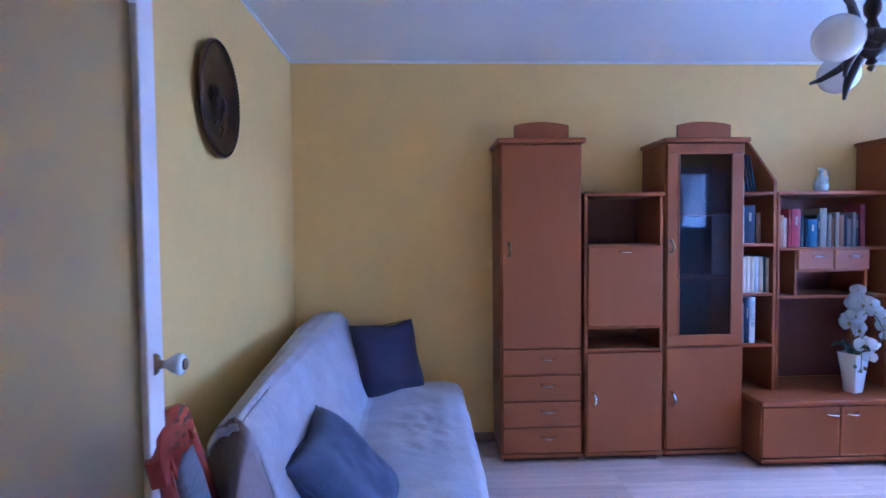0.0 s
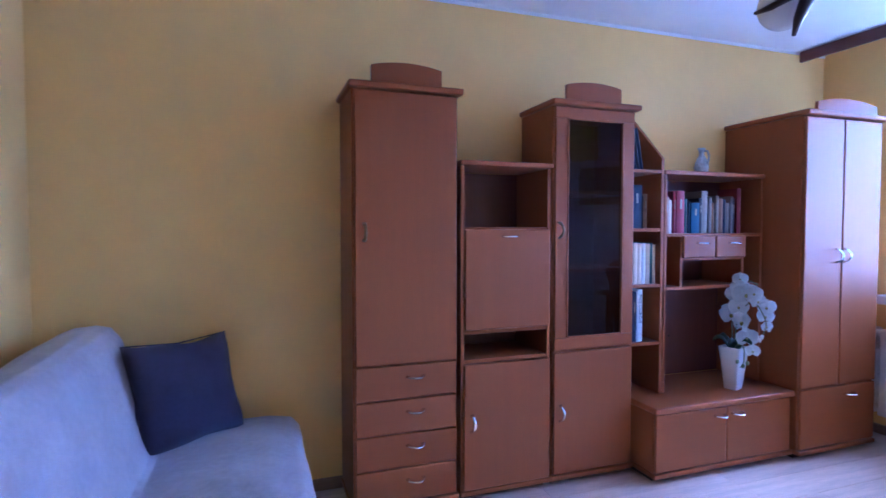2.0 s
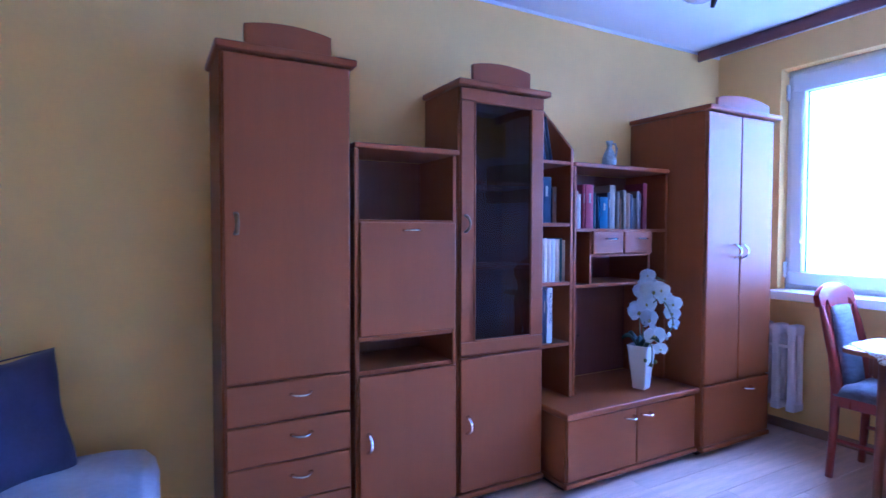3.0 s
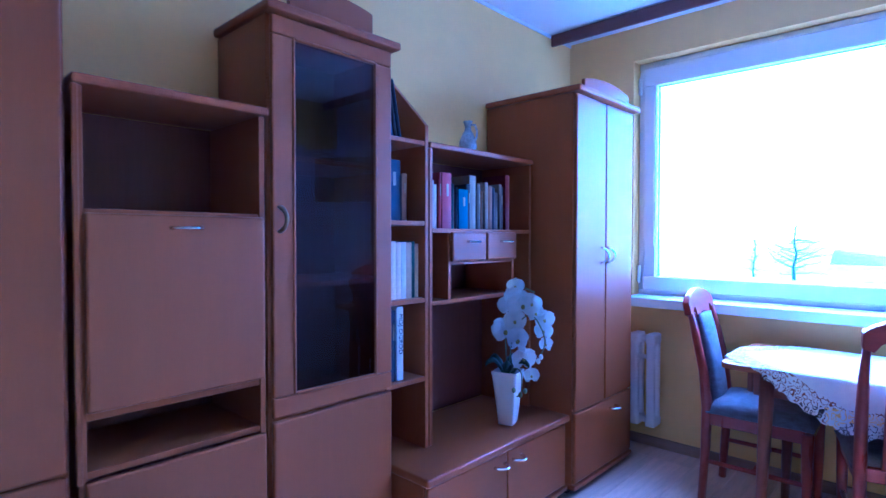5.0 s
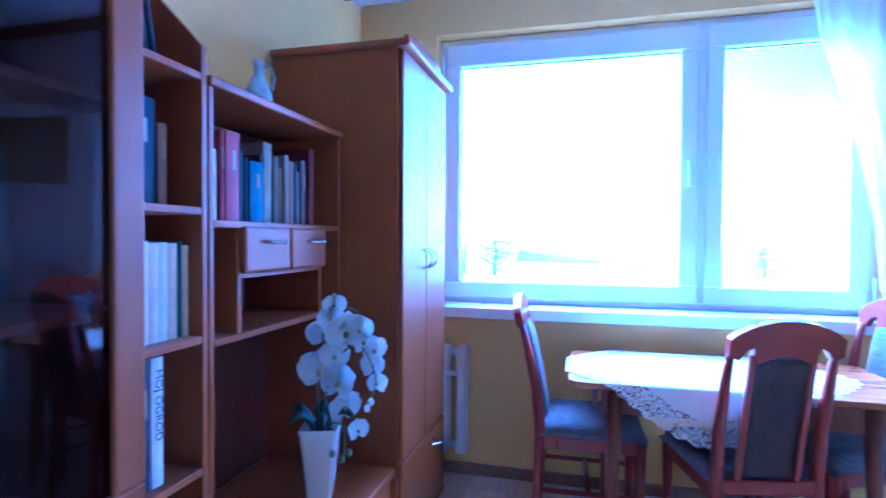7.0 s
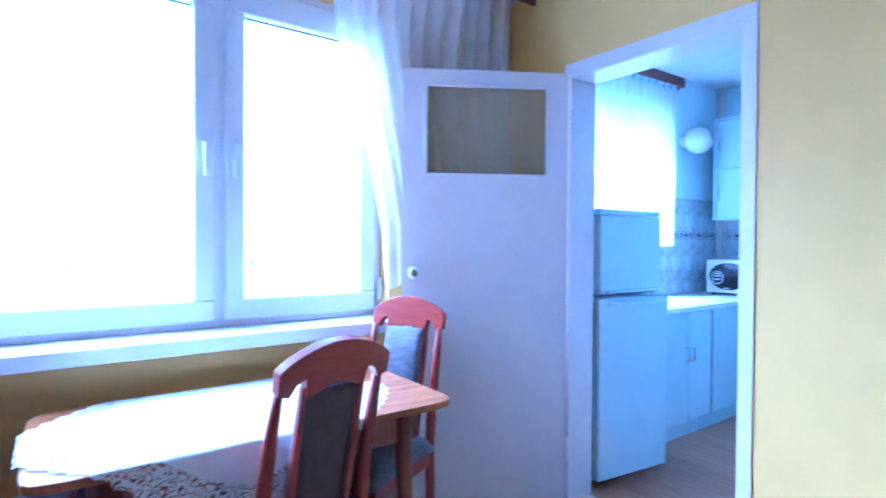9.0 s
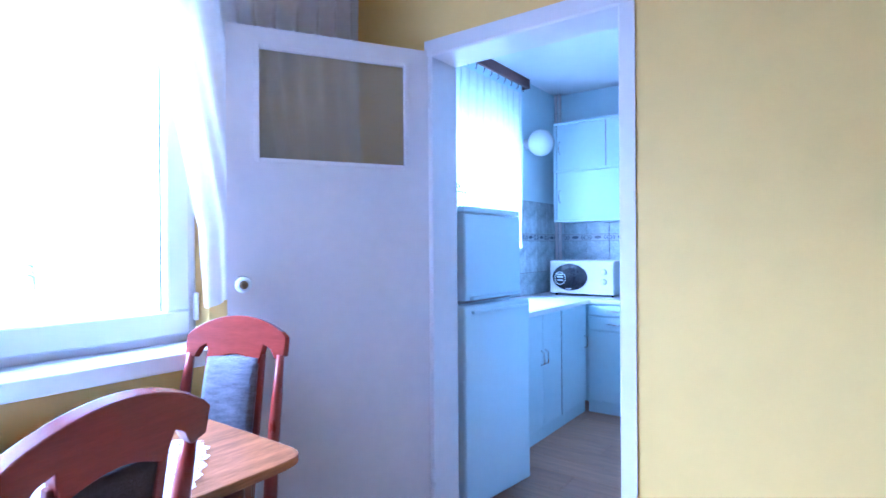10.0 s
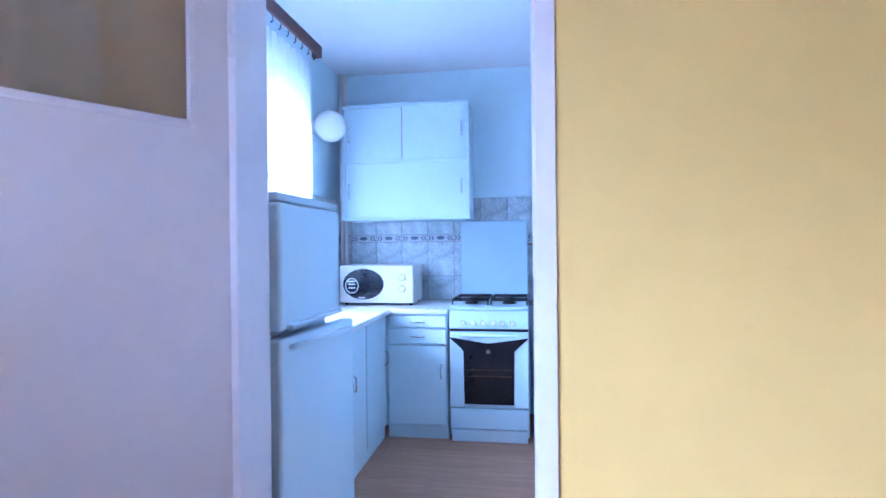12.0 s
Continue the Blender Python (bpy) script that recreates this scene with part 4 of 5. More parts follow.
        return Vector((x, y, 0.438 + 0.055 * e ** 0.4 + 0.004 * math.sin(9 * u) * math.cos(7 * v)))
    part("seat", sheet(seat, 16, 16, 0.012), M_UPH, ch, "dark grey chenille seat")
    return ch


def facing(x, y, dx, dy):
    return pose(x, y, 0, 0, 0, math.degrees(math.atan2(dy, dx)) - 90)


chair = dining_chair("mahogany dining chair with grey seat at the table's end")
chair.matrix_basis = facing(3.60, 2.325, 0.03, -1) @ Matrix.Diagonal((0.95, 1, 1, 1))
for at, lab in ((facing(3.336, 1.806, 0.97, 0.235) @ Matrix.Diagonal((0.93, 1, 1, 1)), "mahogany dining chair with grey seat, its back to the room"),
                (facing(3.511, 1.404, -0.436, 0.90) @ Matrix.Diagonal((0.88, 1, 1.022, 1)), "mahogany dining chair with grey seat before the open kitchen door"),
                (facing(-0.215, 1.385, 0.97, 0.22) @ Matrix.Diagonal((0.86, 1, 1, 1)), "mahogany dining chair with grey seat beside the sofa")):
    tagged(copy_thing(chair, at), lab)

TX0, TX1, TY0, TY1, TZ = 3.160, 3.75, 1.255, 2.40, 0.725
tb = thing("dining_table", (3.43, 1.83, 0), "small brown veneered dining table with rounded ends", "table")
hw, hl = (TX1 - TX0) / 2, (TY1 - TY0) / 2
out = []
for k in range(48):
    a = 2 * math.pi * k / 48
    c0, s0 = math.cos(a), math.sin(a)
    out.append((math.copysign(abs(c0) ** 0.17, c0) * hw, math.copysign(abs(s0) ** 0.13, s0) * hl))
bm = prism(out, 0.024, Matrix(), 0.004)
part("tabletop", moved(bm, Matrix.Translation(((TX0 + TX1) / 2, (TY0 + TY1) / 2, TZ)) @ Matrix.Rotation(radians(-90), 4, "X")), M_TABLE, tb)
for x in (TX0 + 0.075, TX1 - 0.075):
    part("apron", boxes((x - 0.01, x + 0.01, TY0 + 0.12, TY1 - 0.12, TZ - 0.125, TZ - 0.026), bevel=0.003), M_TLEG, tb)
    for y in (TY0 + 0.17, TY1 - 0.17):
        part("leg", tube([(x + (0.02 if x > 3.4 else -0.02), y + (0.02 if y > 1.8 else -0.02), 0), (x, y, TZ - 0.026)], [0.017, 0.030], 10), M_TLEG, tb)
for y in (TY0 + 0.10, TY1 - 0.10):
    part("apron", boxes((TX0 + 0.10, TX1 - 0.10, y - 0.01, y + 0.01, TZ - 0.125, TZ - 0.026), bevel=0.003), M_TLEG, tb)

# tablecloth laid as a diamond, its corner hanging over the long edge
CX, CY, HX, HY = 3.43, 1.925, 0.49, 0.55


def drape(r, a, rim=0.0):
    """A point of the cloth at share r of the way out, in direction a."""
    c0, s0 = math.cos(a), math.sin(a)
    k = 1 / (abs(c0) ** 1.35 + abs(s0) ** 1.35) ** (1 / 1.35)
    x, y = CX + HX * r * k * c0, CY + HY * r * k * s0
    z = TZ + 0.004
    ox = max(0, TX0 - 0.006 - x, x - TX1 - 0.006)
    oy = max(0, TY0 - 0.006 - y, y - TY1 - 0.006)
    if ox:
        s = -1 if x < CX else 1
        x = (TX0 if s < 0 else TX1) + s * (0.006 + 0.03 * ox + 0.006 * math.sin(22 * y) * min(1, ox * 8))
        z -= ox * 0.97
    if oy:
        s = -1 if y < CY else 1
        y = (TY0 if s < 0 else TY1) + s * (0.012 + 0.1 * oy)
        z -= oy * 0.95
    return Vector((x, y, z))


tc_ = thing("tablecloth", (CX, CY, TZ), "white cloth with lace border laid over the table", "tablecloth")
bm = sheet(lambda u, v: drape(0.80 * u, 2 * math.pi * v), 24, 96)
bmesh.ops.remove_doubles(bm, verts=bm.verts[:], dist=0.0005)
part("cloth", bm, M_LACE, tc_)
bm = sheet(lambda u, v: drape(0.795 + (0.20 + 0.012 * math.sin(2 * math.pi * 52 * v)) * u, 2 * math.pi * v), 14, 360)
bmesh.ops.remove_doubles(bm, verts=bm.verts[:], dist=0.0003)
part("lace_border", bm, M_OPENLACE, tc_, "openwork lace border")

# ---- sofa corner ----
SY0, SY1 = 1.53, 3.45
so = thing("sofa_bed", (-0.12, 2.5, 0), "sofa bed covered with a grey-lilac plush throw", "sofa")
part("base", boxes((-0.56, 0.32, SY0 + 0.06, SY1 - 0.02, 0.05, 0.36), bevel=0.02, seg=2), M_PILLOW, so)
for x in (-0.50, 0.26):
    for y in (SY0 + 0.15, SY1 - 0.12):
        part("foot", lathe([(0.025, 0), (0.03, 0.06)], 12, Matrix.Translation((x, y, 0))), M_DKWOOD, so)
PROF = [(0.345, 0.10), (0.358, 0.22), (0.360, 0.33), (0.350, 0.385), (0.320, 0.415), (0.22, 0.432), (0.08, 0.437), (-0.08, 0.432), (-0.185, 0.425), (-0.215, 0.44), (-0.245, 0.50), (-0.295, 0.63), (-0.345, 0.76), (-0.375, 0.84), (-0.405, 0.880), (-0.45, 0.893), (-0.52, 0.888), (-0.575, 0.865), (-0.60, 0.82), (-0.612, 0.6), (-0.615, 0.30)]


def prof(t):
    k = min(int(t * (len(PROF) - 1)), len(PROF) - 2)
    f_ = t * (len(PROF) - 1) - k
    a0, b0 = PROF[k], PROF[k + 1]
    return a0[0] + (b0[0] - a0[0]) * f_, a0[1] + (b0[1] - a0[1]) * f_


def throw(u, v):
    x, z = prof(u)
    y = SY0 + (SY1 - SY0) * v
    e = min(v, 1 - v) * (SY1 - SY0)
    rd = max(0.0, 0.04 - e) / 0.04
    z -= 0.025 * rd * rd * (1 if z > 0.3 else 0.2)
    x += 0.085 * max(0.0, 3.0 - y) / 1.1 * min(1.0, max(0.0, (-0.41 - x) / 0.14))
    w = noise.noise(Vector((x * 4, y * 3.5, z * 4))) * 0.012 + noise.noise(Vector((x * 11, y * 9, z * 11))) * 0.004
    near = max(0.0, 0.55 - (y - SY0)) / 0.55
    fold = near * near * 0.012 * math.sin(x * 26 + z * 9 + y * 5)
    r = Vector((x + 0.6 * w, y, z + w + (fold if z > 0.3 else 0)))
    if -0.05 < x < 0.25 and z > 0.4:
        d = math.hypot(x - 0.08, (y - 2.62) * 0.55)
        q = 1 - 2.2 * abs(noise.noise(Vector((x * 15, y * 9, 7.7))))
        r.z += 0.016 * math.exp(-d * d / 0.030) * max(0.0, q) ** 2
    return r


part("throw", sheet(throw, 150, 150, 0.012), M_THROW, so, "grey-lilac plush throw with soft creases")


def throw_end(u, v):
    """The throw's near end, hanging in loose folds."""
    x, z = prof(0.10 + 0.86 * u)
    x += 0.100 * min(1.0, max(0.0, (-0.41 - x) / 0.14))
    ridge = sum(h * math.exp(-((x + 0.05 * v * (x + 0.3) - c) / wd) ** 2) for c, h, wd in ((-0.535, 0.045, 0.030), (-0.365, 0.135, 0.042), (-0.255, 0.05, 0.028), (-0.12, 0.06, 0.050), (0.04, 0.045, 0.045), (0.19, 0.05, 0.05)))
    k = min(1.0, v / 0.16)
    k = k * k * (3 - 2 * k)
    wav = 0.010 * math.sin(31 * x + 5 * v) * v
    return Vector((x + wav, SY0 + 0.012 - 0.03 * k - 0.05 * v - ridge * (0.12 + 0.88 * k), z - v * (z - 0.12) - 0.03 * k + 0.14 * ridge * (1 - v)))


part("throw_end", sheet(throw_end, 170, 26, 0.008), M_THROW_SHADE, so, "near end of the throw in hanging folds, darkened to taupe for shade")


def pillow(label, size, thick, m, material, group="cushions"):
    p = thing("cushion", (0, 0, 0), label, "cushion", group)

    def f(side):
        def g_(u, v):
            a, b_ = 2 * u - 1, 2 * v - 1
            q = (1 - a ** 4) * (1 - b_ ** 4)
            pin = 1 - (0.11 + 0.03 * math.sin(5 * a)) * (1 - abs(a) ** 2) * abs(b_) ** 3
            pin2 = 1 - (0.11 + 0.03 * math.cos(4 * b_)) * (1 - abs(b_) ** 2) * abs(a) ** 3
            h = side * thick / 2 * max(q, 0) ** 0.55
            h += side * q * (0.014 * noise.noise(Vector((a * 2.2 + side, b_ * 2.2, 3))) + 0.006 * noise.noise(Vector((a * 5 + side, b_ * 5, 9))))
            return Vector((a * size / 2 * pin2, h, b_ * size / 2 * pin))
        return g_
    bm1 = sheet(f(1), 26, 26)
    bm2 = sheet(f(-1), 26, 26)
    me = bpy.data.meshes.new("t")
    bm2.to_mesh(me), bm2.free()
    bm1.from_mesh(me)
    bmesh.ops.remove_doubles(bm1, verts=bm1.verts[:], dist=0.0008)
    bmesh.ops.recalc_face_normals(bm1, faces=bm1.faces[:])
    part("cover", bm1, material, p)
    e_ = size / 2 * 0.985
    rim = [(-e_, 0, -e_), (0, 0, -e_ * 0.91), (e_, 0, -e_), (e_ * 0.91, 0, 0), (e_, 0, e_), (0, 0, e_ * 0.91), (-e_, 0, e_), (-e_ * 0.91, 0, 0), (-e_, 0, -e_)]
    part("seam", tube(rim, 0.0035, 6), material, p)
    p.matrix_basis = m
    return p


pillow("dark blue-violet cotton cushion leaning in the sofa corner", 0.455, 0.18, pose(-0.10, 3.290, 0.628, -20, 1, 36), M_PILLOW)
pillow("cotton cushion leaning on the sofa back, lightened to slate blue for window light", 0.47, 0.17, pose(-0.155, 1.865, 0.552, -82.4, 48, 4), M_PILLOW_LIT)

# copper plate on the wall
pl = thing("wall_plate", (WX, 2.245, 1.945), "dark embossed copper plate hanging on the wall", "wall plate")
mp_ = pose(WX + 0.004, 2.230, 1.945, 0, 90, 0) @ Matrix.Diagonal((0.98, 0.90, 1.0, 1))
part("dish", lathe([(0.15, 0.0), (0.155, 0.004), (0.20, 0.012), (0.232, 0.022), (0.237, 0.020), (0.237, 0.027), (0.230, 0.030), (0.195, 0.020), (0.16, 0.012), (0.15, 0.008), (0.06, 0.010), (0.02, 0.013)], 64, mp_), M_COPPER, pl)
bm = bmesh.new()
for k in range(84):
    a_ = 2 * math.pi * k / 84
    bmesh.ops.create_icosphere(bm, subdivisions=1, radius=0.0072, matrix=mp_ @ Matrix.Translation((0.226 * math.cos(a_), 0.226 * math.sin(a_), 0.028)))
part("beaded_rim", bm, M_COPPER, pl)
for k in range(9):
    a_ = 2.4 * k
    part("relief", tube([mp_ @ Vector((0.012 * k * math.cos(a_), 0.012 * k * math.sin(a_), 0.014)), mp_ @ Vector((0.012 * k * math.cos(a_) + 0.03, 0.012 * k * math.sin(a_) + 0.012, 0.018)), mp_ @ Vector((0.012 * k * math.cos(a_) + 0.055, 0.012 * k * math.sin(a_) - 0.01, 0.013))], 0.006, 6), M_COPPER, pl)


# chandelier
LX, LY = 1.725, 1.90
cl = thing("chandelier", (LX, LY, CZ), "dark turned-wood chandelier with opal glass globes", "ceiling lamp")
part("stem", lathe([(0.014, 2.08), (0.030, 2.10), (0.020, 2.13), (0.014, 2.15), (0.026, 2.17), (0.028, 2.20), (0.014, 2.23), (0.022, 2.26), (0.025, 2.29), (0.015, 2.32), (0.013, 2.46), (0.05, 2.475), (0.06, 2.504)], 18, Matrix.Translation((LX, LY, 0))), M_DKWOOD, cl)
part("hub", lathe([(0.006, 1.955), (0.02, 1.965), (0.012, 1.98), (0.034, 1.995), (0.062, 2.02), (0.066, 2.05), (0.04, 2.075), (0.02, 2.085)], 18, Matrix.Translation((LX, LY, 0.03))), M_DKWOOD, cl)
part("pendant", lathe([(0.004, 1.935), (0.014, 1.945), (0.012, 1.957), (0.006, 1.962)], 12, Matrix.Translation((LX, LY, 0.03))), M_BRASS, cl)
for k in range(3):
    m = pose(LX, LY, 0.03, 0, 0, 211 + (0, -140, 110)[k])
    arm = part("arm", tube([m @ Vector(p) for p in ((0.03, 0, 2.055), (0.08, 0, 2.035), (0.13, 0, 2.005), (0.17, 0, 1.970), (0.205, 0, 1.930), (0.225, 0, 1.885))], [0.026, 0.026, 0.024, 0.020, 0.014, 0.006], 10), M_DKWOOD, cl)
    part("horn", tube([m @ Vector(p) for p in ((0.11, 0, 2.02), (0.16, 0.05, 1.985), (0.20, 0.09, 1.965), (0.25, 0.11, 1.965))], [0.018, 0.015, 0.011, 0.006], 8), M_DKWOOD, arm)
    part("leaf_tip", tube([m @ Vector(p) for p in ((0.12, 0, 2.02), (0.15, 0, 2.10), (0.19, 0, 2.135), (0.25, 0, 2.14))], [0.014, 0.016, 0.013, 0.005], 8), M_DKWOOD, arm)
    bm = bmesh.new()
    bmesh.ops.create_uvsphere(bm, u_segments=26, v_segments=16, radius=0.076, matrix=m @ Matrix.Translation((0.28, 0, 2.0)))
    for q in bm.faces:
        q.smooth = True
    part("globe", bm, M_OPAL, cl, "opal glass globe")

# woven hanging on the south wall
wh = thing("wall_hanging", (1.65, SY, 1.47), "brown woven wall hanging on the yellow wall", "wall hanging")
part("weave", sheet(lambda u, v: Vector((1.40 + 0.48 * u, SY + 0.014 + 0.003 * math.sin(17 * u + 5 * v) + 0.002 * math.sin(31 * v), 1.50 + 0.62 * v)), 40, 40, 0.008), M_HANGING, wh)
part("fringe", sheet(lambda u, v: Vector((1.40 + 0.48 * u, SY + 0.012 + 0.004 * math.sin(2 * math.pi * 46 * u), 1.474 + 0.03 * v)), 184, 3, 0.004), M_HANGING, wh)
part("rod", tube([(1.38, SY + 0.012, 2.125), (1.90, SY + 0.012, 2.125)], 0.009, 10), M_DKWOOD, wh)

# ---- orchid, vase and books ----
OX, OY = 2.732, 3.155
oc = thing("orchid", (OX, OY, 0.395), "white orchid in a fluted white pot on the bench", "potted plant")
RT = Vector((0.44, -0.90, 0))
FW = Vector((-0.90, -0.44, 0))


def square_ring(r, z):
    """A rounded square turned a little, with a raised rib on each corner."""
    ring = []
    for k in range(40):
        a = 2 * math.pi * k / 40
        q = r / max(abs(math.cos(a)), abs(math.sin(a))) ** 0.82
        q *= 1 + 0.05 * math.exp(-(((a - math.pi / 4) % (math.pi / 2) + math.pi / 4) % (math.pi / 2) - math.pi / 4) ** 2 / 0.006)
        ring.append(Vector((OX + q * math.cos(a + 0.30), OY + q * math.sin(a + 0.30), z)))
    return ring


bm = bmesh.new()
rings = [[bm.verts.new(v) for v in square_ring(r, z)] for r, z in ((0.032, 0.397), (0.035, 0.404), (0.041, 0.47), (0.049, 0.55), (0.057, 0.622), (0.060, 0.636), (0.060, 0.640), (0.054, 0.640), (0.050, 0.605))]
for p, q in zip(rings, rings[1:]):
    for k in range(40):
        bm.faces.new((p[k], p[(k + 1) % 40], q[(k + 1) % 40], q[k])).smooth = True
bm.faces.new(rings[0][::-1]), bm.faces.new(rings[-1])
part("pot", bm, M_PORC, oc, "fluted white ceramic pot")
base = Vector((OX, OY, 0.60))
stems = (((0, 0, 0), (-0.01, 0.01, 0.18), (0.01, 0.03, 0.33), (0.05, 0.03, 0.42), (0.12, 0.02, 0.40)),
         ((0, 0, 0), (0.02, 0.03, 0.16), (0.06, 0.05, 0.27), (0.12, 0.06, 0.30), (0.17, 0.05, 0.20), (0.15, 0.05, 0.12)),
         ((0, 0, 0), (0.03, 0.05, 0.06), (0.07, 0.07, 0.05), (0.07, 0.07, -0.04), (0.05, 0.06, -0.06)))
for sp in stems:
    pts = [base + RT * a + FW * b_ + Vector((0, 0, c_)) for a, b_, c_ in sp]
    fine = []
    for k in range(len(pts) - 1):
        p0, p1, p2, p3 = pts[max(k - 1, 0)], pts[k], pts[k + 1], pts[min(k + 2, len(pts) - 1)]
        for s_ in range(6):
            t = s_ / 6
            fine.append(0.5 * ((2 * p1) + (p2 - p0) * t + (2 * p0 - 5 * p1 + 4 * p2 - p3) * t * t + (3 * p1 - p0 - 3 * p2 + p3) * t ** 3))
    part("stem", tube(fine + [pts[-1]], 0.003, 6), M_STEM, oc)
for k in range(6):
    a_ = 1.1 * k + 0.4
    dv = Vector((math.cos(a_), math.sin(a_), 0))
    sd = Vector((-dv.y, dv.x, 0))

    def blade(u, v):
        w = 0.022 * math.sin(math.pi * min(1, 0.12 + 0.88 * u)) ** 0.7
        return base + dv * (0.01 + 0.10 * u) + Vector((0, 0, 0.02 + 0.085 * math.sin(2.3 * u) - 0.02 * abs(2 * v - 1))) + sd * w * (2 * v - 1)
    part("leaf", sheet(blade, 10, 4, 0.002), M_LEAF, oc)
bm = bmesh.new()
for k in range(5):
    bmesh.ops.create_icosphere(bm, subdivisions=2, radius=0.02, matrix=Matrix.Translation(base + Vector((0.025 * math.cos(1.3 * k), 0.025 * math.sin(1.3 * k), 0.01))))
part("moss", bm, M_LEAF, oc)


def petal(bm, m, ln, wd, cup):
    g_ = [[bm.verts.new(m @ Vector((wd * (2 * j / 4 - 1) * math.sin(math.pi * (0.10 + 0.86 * i / 6)) ** 0.6, -cup * ((2 * j / 4 - 1) ** 2) - 0.3 * cup * (i / 6) ** 2, ln * i / 6))) for j in range(5)] for i in range(7)]
    for i in range(6):
        for j in range(4):
            bm.faces.new((g_[i][j], g_[i + 1][j], g_[i + 1][j + 1], g_[i][j + 1])).smooth = True


def flower(pos, size, yaw, tilt):
    bm = bmesh.new()
    m0 = Matrix.Translation(pos) @ Euler((tilt, 0, yaw)).to_matrix().to_4x4()
    for ang, ln, wd in ((0, 1.0, 0.36), (128, 0.98, 0.34), (-128, 0.98, 0.34)):
        petal(bm, m0 @ Matrix.Rotation(radians(ang), 4, "Y"), size * ln, size * wd, size * 0.10)
    for ang in (66, -66):
        petal(bm, m0 @ Matrix.Translation((0, -0.003, 0)) @ Matrix.Rotation(radians(ang), 4, "Y"), size * 1.08, size * 0.74, size * 0.16)
    bmesh.ops.solidify(bm, geom=bm.faces[:], thickness=0.0012)
    fl = part("flower", bm, M_PETAL, oc)
    bm = bmesh.new()
    bmesh.ops.create_icosphere(bm, subdivisions=2, radius=size * 0.16, matrix=m0 @ Matrix.Translation((0, -0.008, -size * 0.08)) @ Matrix.Diagonal((0.8, 1.2, 1.1, 1)))
    part("lip", bm, M_LIP, fl)


S = 0.001934
rng = random.Random(5)
for px, py, sz in ((728, 522, 0.032), (747, 564, 0.058), (713, 570, 0.044), (774, 584, 0.034), (708, 628, 0.056), (738, 648, 0.052), (792, 598, 0.038), (790, 626, 0.034), (800, 653, 0.028), (726, 545, 0.036), (728, 602, 0.042), (768, 560, 0.036), (744, 692, 0.048), (766, 723, 0.030)):
    pos = Vector((OX, OY, 1.036 - (py - 518) * S)) + RT * ((px - 708) * S) + FW * rng.uniform(0.01, 0.07)
    flower(pos, sz * 1.2, math.atan2(-0.44, -0.90) + radians(90) + rng.uniform(-0.7, 0.7), rng.uniform(-0.4, 0.3))
for px, py in ((788, 680), (782, 690), (753, 760), (742, 770), (727, 760)):
    bm = bmesh.new()
    pos = Vector((OX, OY, 1.036 - (py - 518) * S)) + RT * ((px - 708) * S) + FW * 0.06
    bmesh.ops.create_icosphere(bm, subdivisions=2, radius=0.010, matrix=Matrix.Translation(pos) @ Matrix.Diagonal((1, 1, 1.3, 1)))
    part("bud", bm, M_PETAL if px > 770 else M_STEM, oc)

vs = thing("pitcher_vase", (2.63, 3.31, 1.626), "small mottled grey-blue ceramic pitcher on the shelf", "vase")
part("body", lathe([(0.024, 0), (0.035, 0.006), (0.041, 0.03), (0.038, 0.055), (0.026, 0.085), (0.014, 0.108), (0.014, 0.122), (0.021, 0.146), (0.018, 0.146), (0.010, 0.122)], 24, Matrix.Translation((2.63, 3.31, 1.626))), M_VASE, vs)
part("handle", tube([(2.632, 3.296, 1.755), (2.635, 3.272, 1.752), (2.637, 3.262, 1.72), (2.636, 3.266, 1.69), (2.634, 3.279, 1.675)], 0.005, 8), M_VASE, vs)

BOOKCOL = {}


def book_mat(c):
    if c not in BOOKCOL:
        BOOKCOL[c] = mat("book_cover", c, 0.55, var=0.10, scale=14, bump=0.08, bscale=120)
    return BOOKCOL[c]


M_PAGES = mat("pages", (0.62, 0.57, 0.47), 0.9, var=0.12, scale=60, stretch=(1, 1, 0.1))
# red, bright blue and beige are darkened for the shade under the shelf top
NAMES = {(0.30, 0.016, 0.03): "red", (0.66, 0.55, 0.41): "cream", (0.018, 0.034, 0.075): "dark blue", (0.012, 0.075, 0.15): "bright blue", (0.28, 0.15, 0.08): "brown", (0.05, 0.10, 0.09): "dark green", (0.20, 0.185, 0.17): "grey", (0.03, 0.03, 0.035): "black", (0.05, 0.15, 0.17): "teal", (0.70, 0.70, 0.70): "white", (0.17, 0.015, 0.025): "dark red", (0.34, 0.29, 0.22): "beige"}
RED, CREAM, NAVY, BLUE, BROWN, GREEN, GREY, BLK, TEAL, WHT, WINE, BEIGE = NAMES.keys()


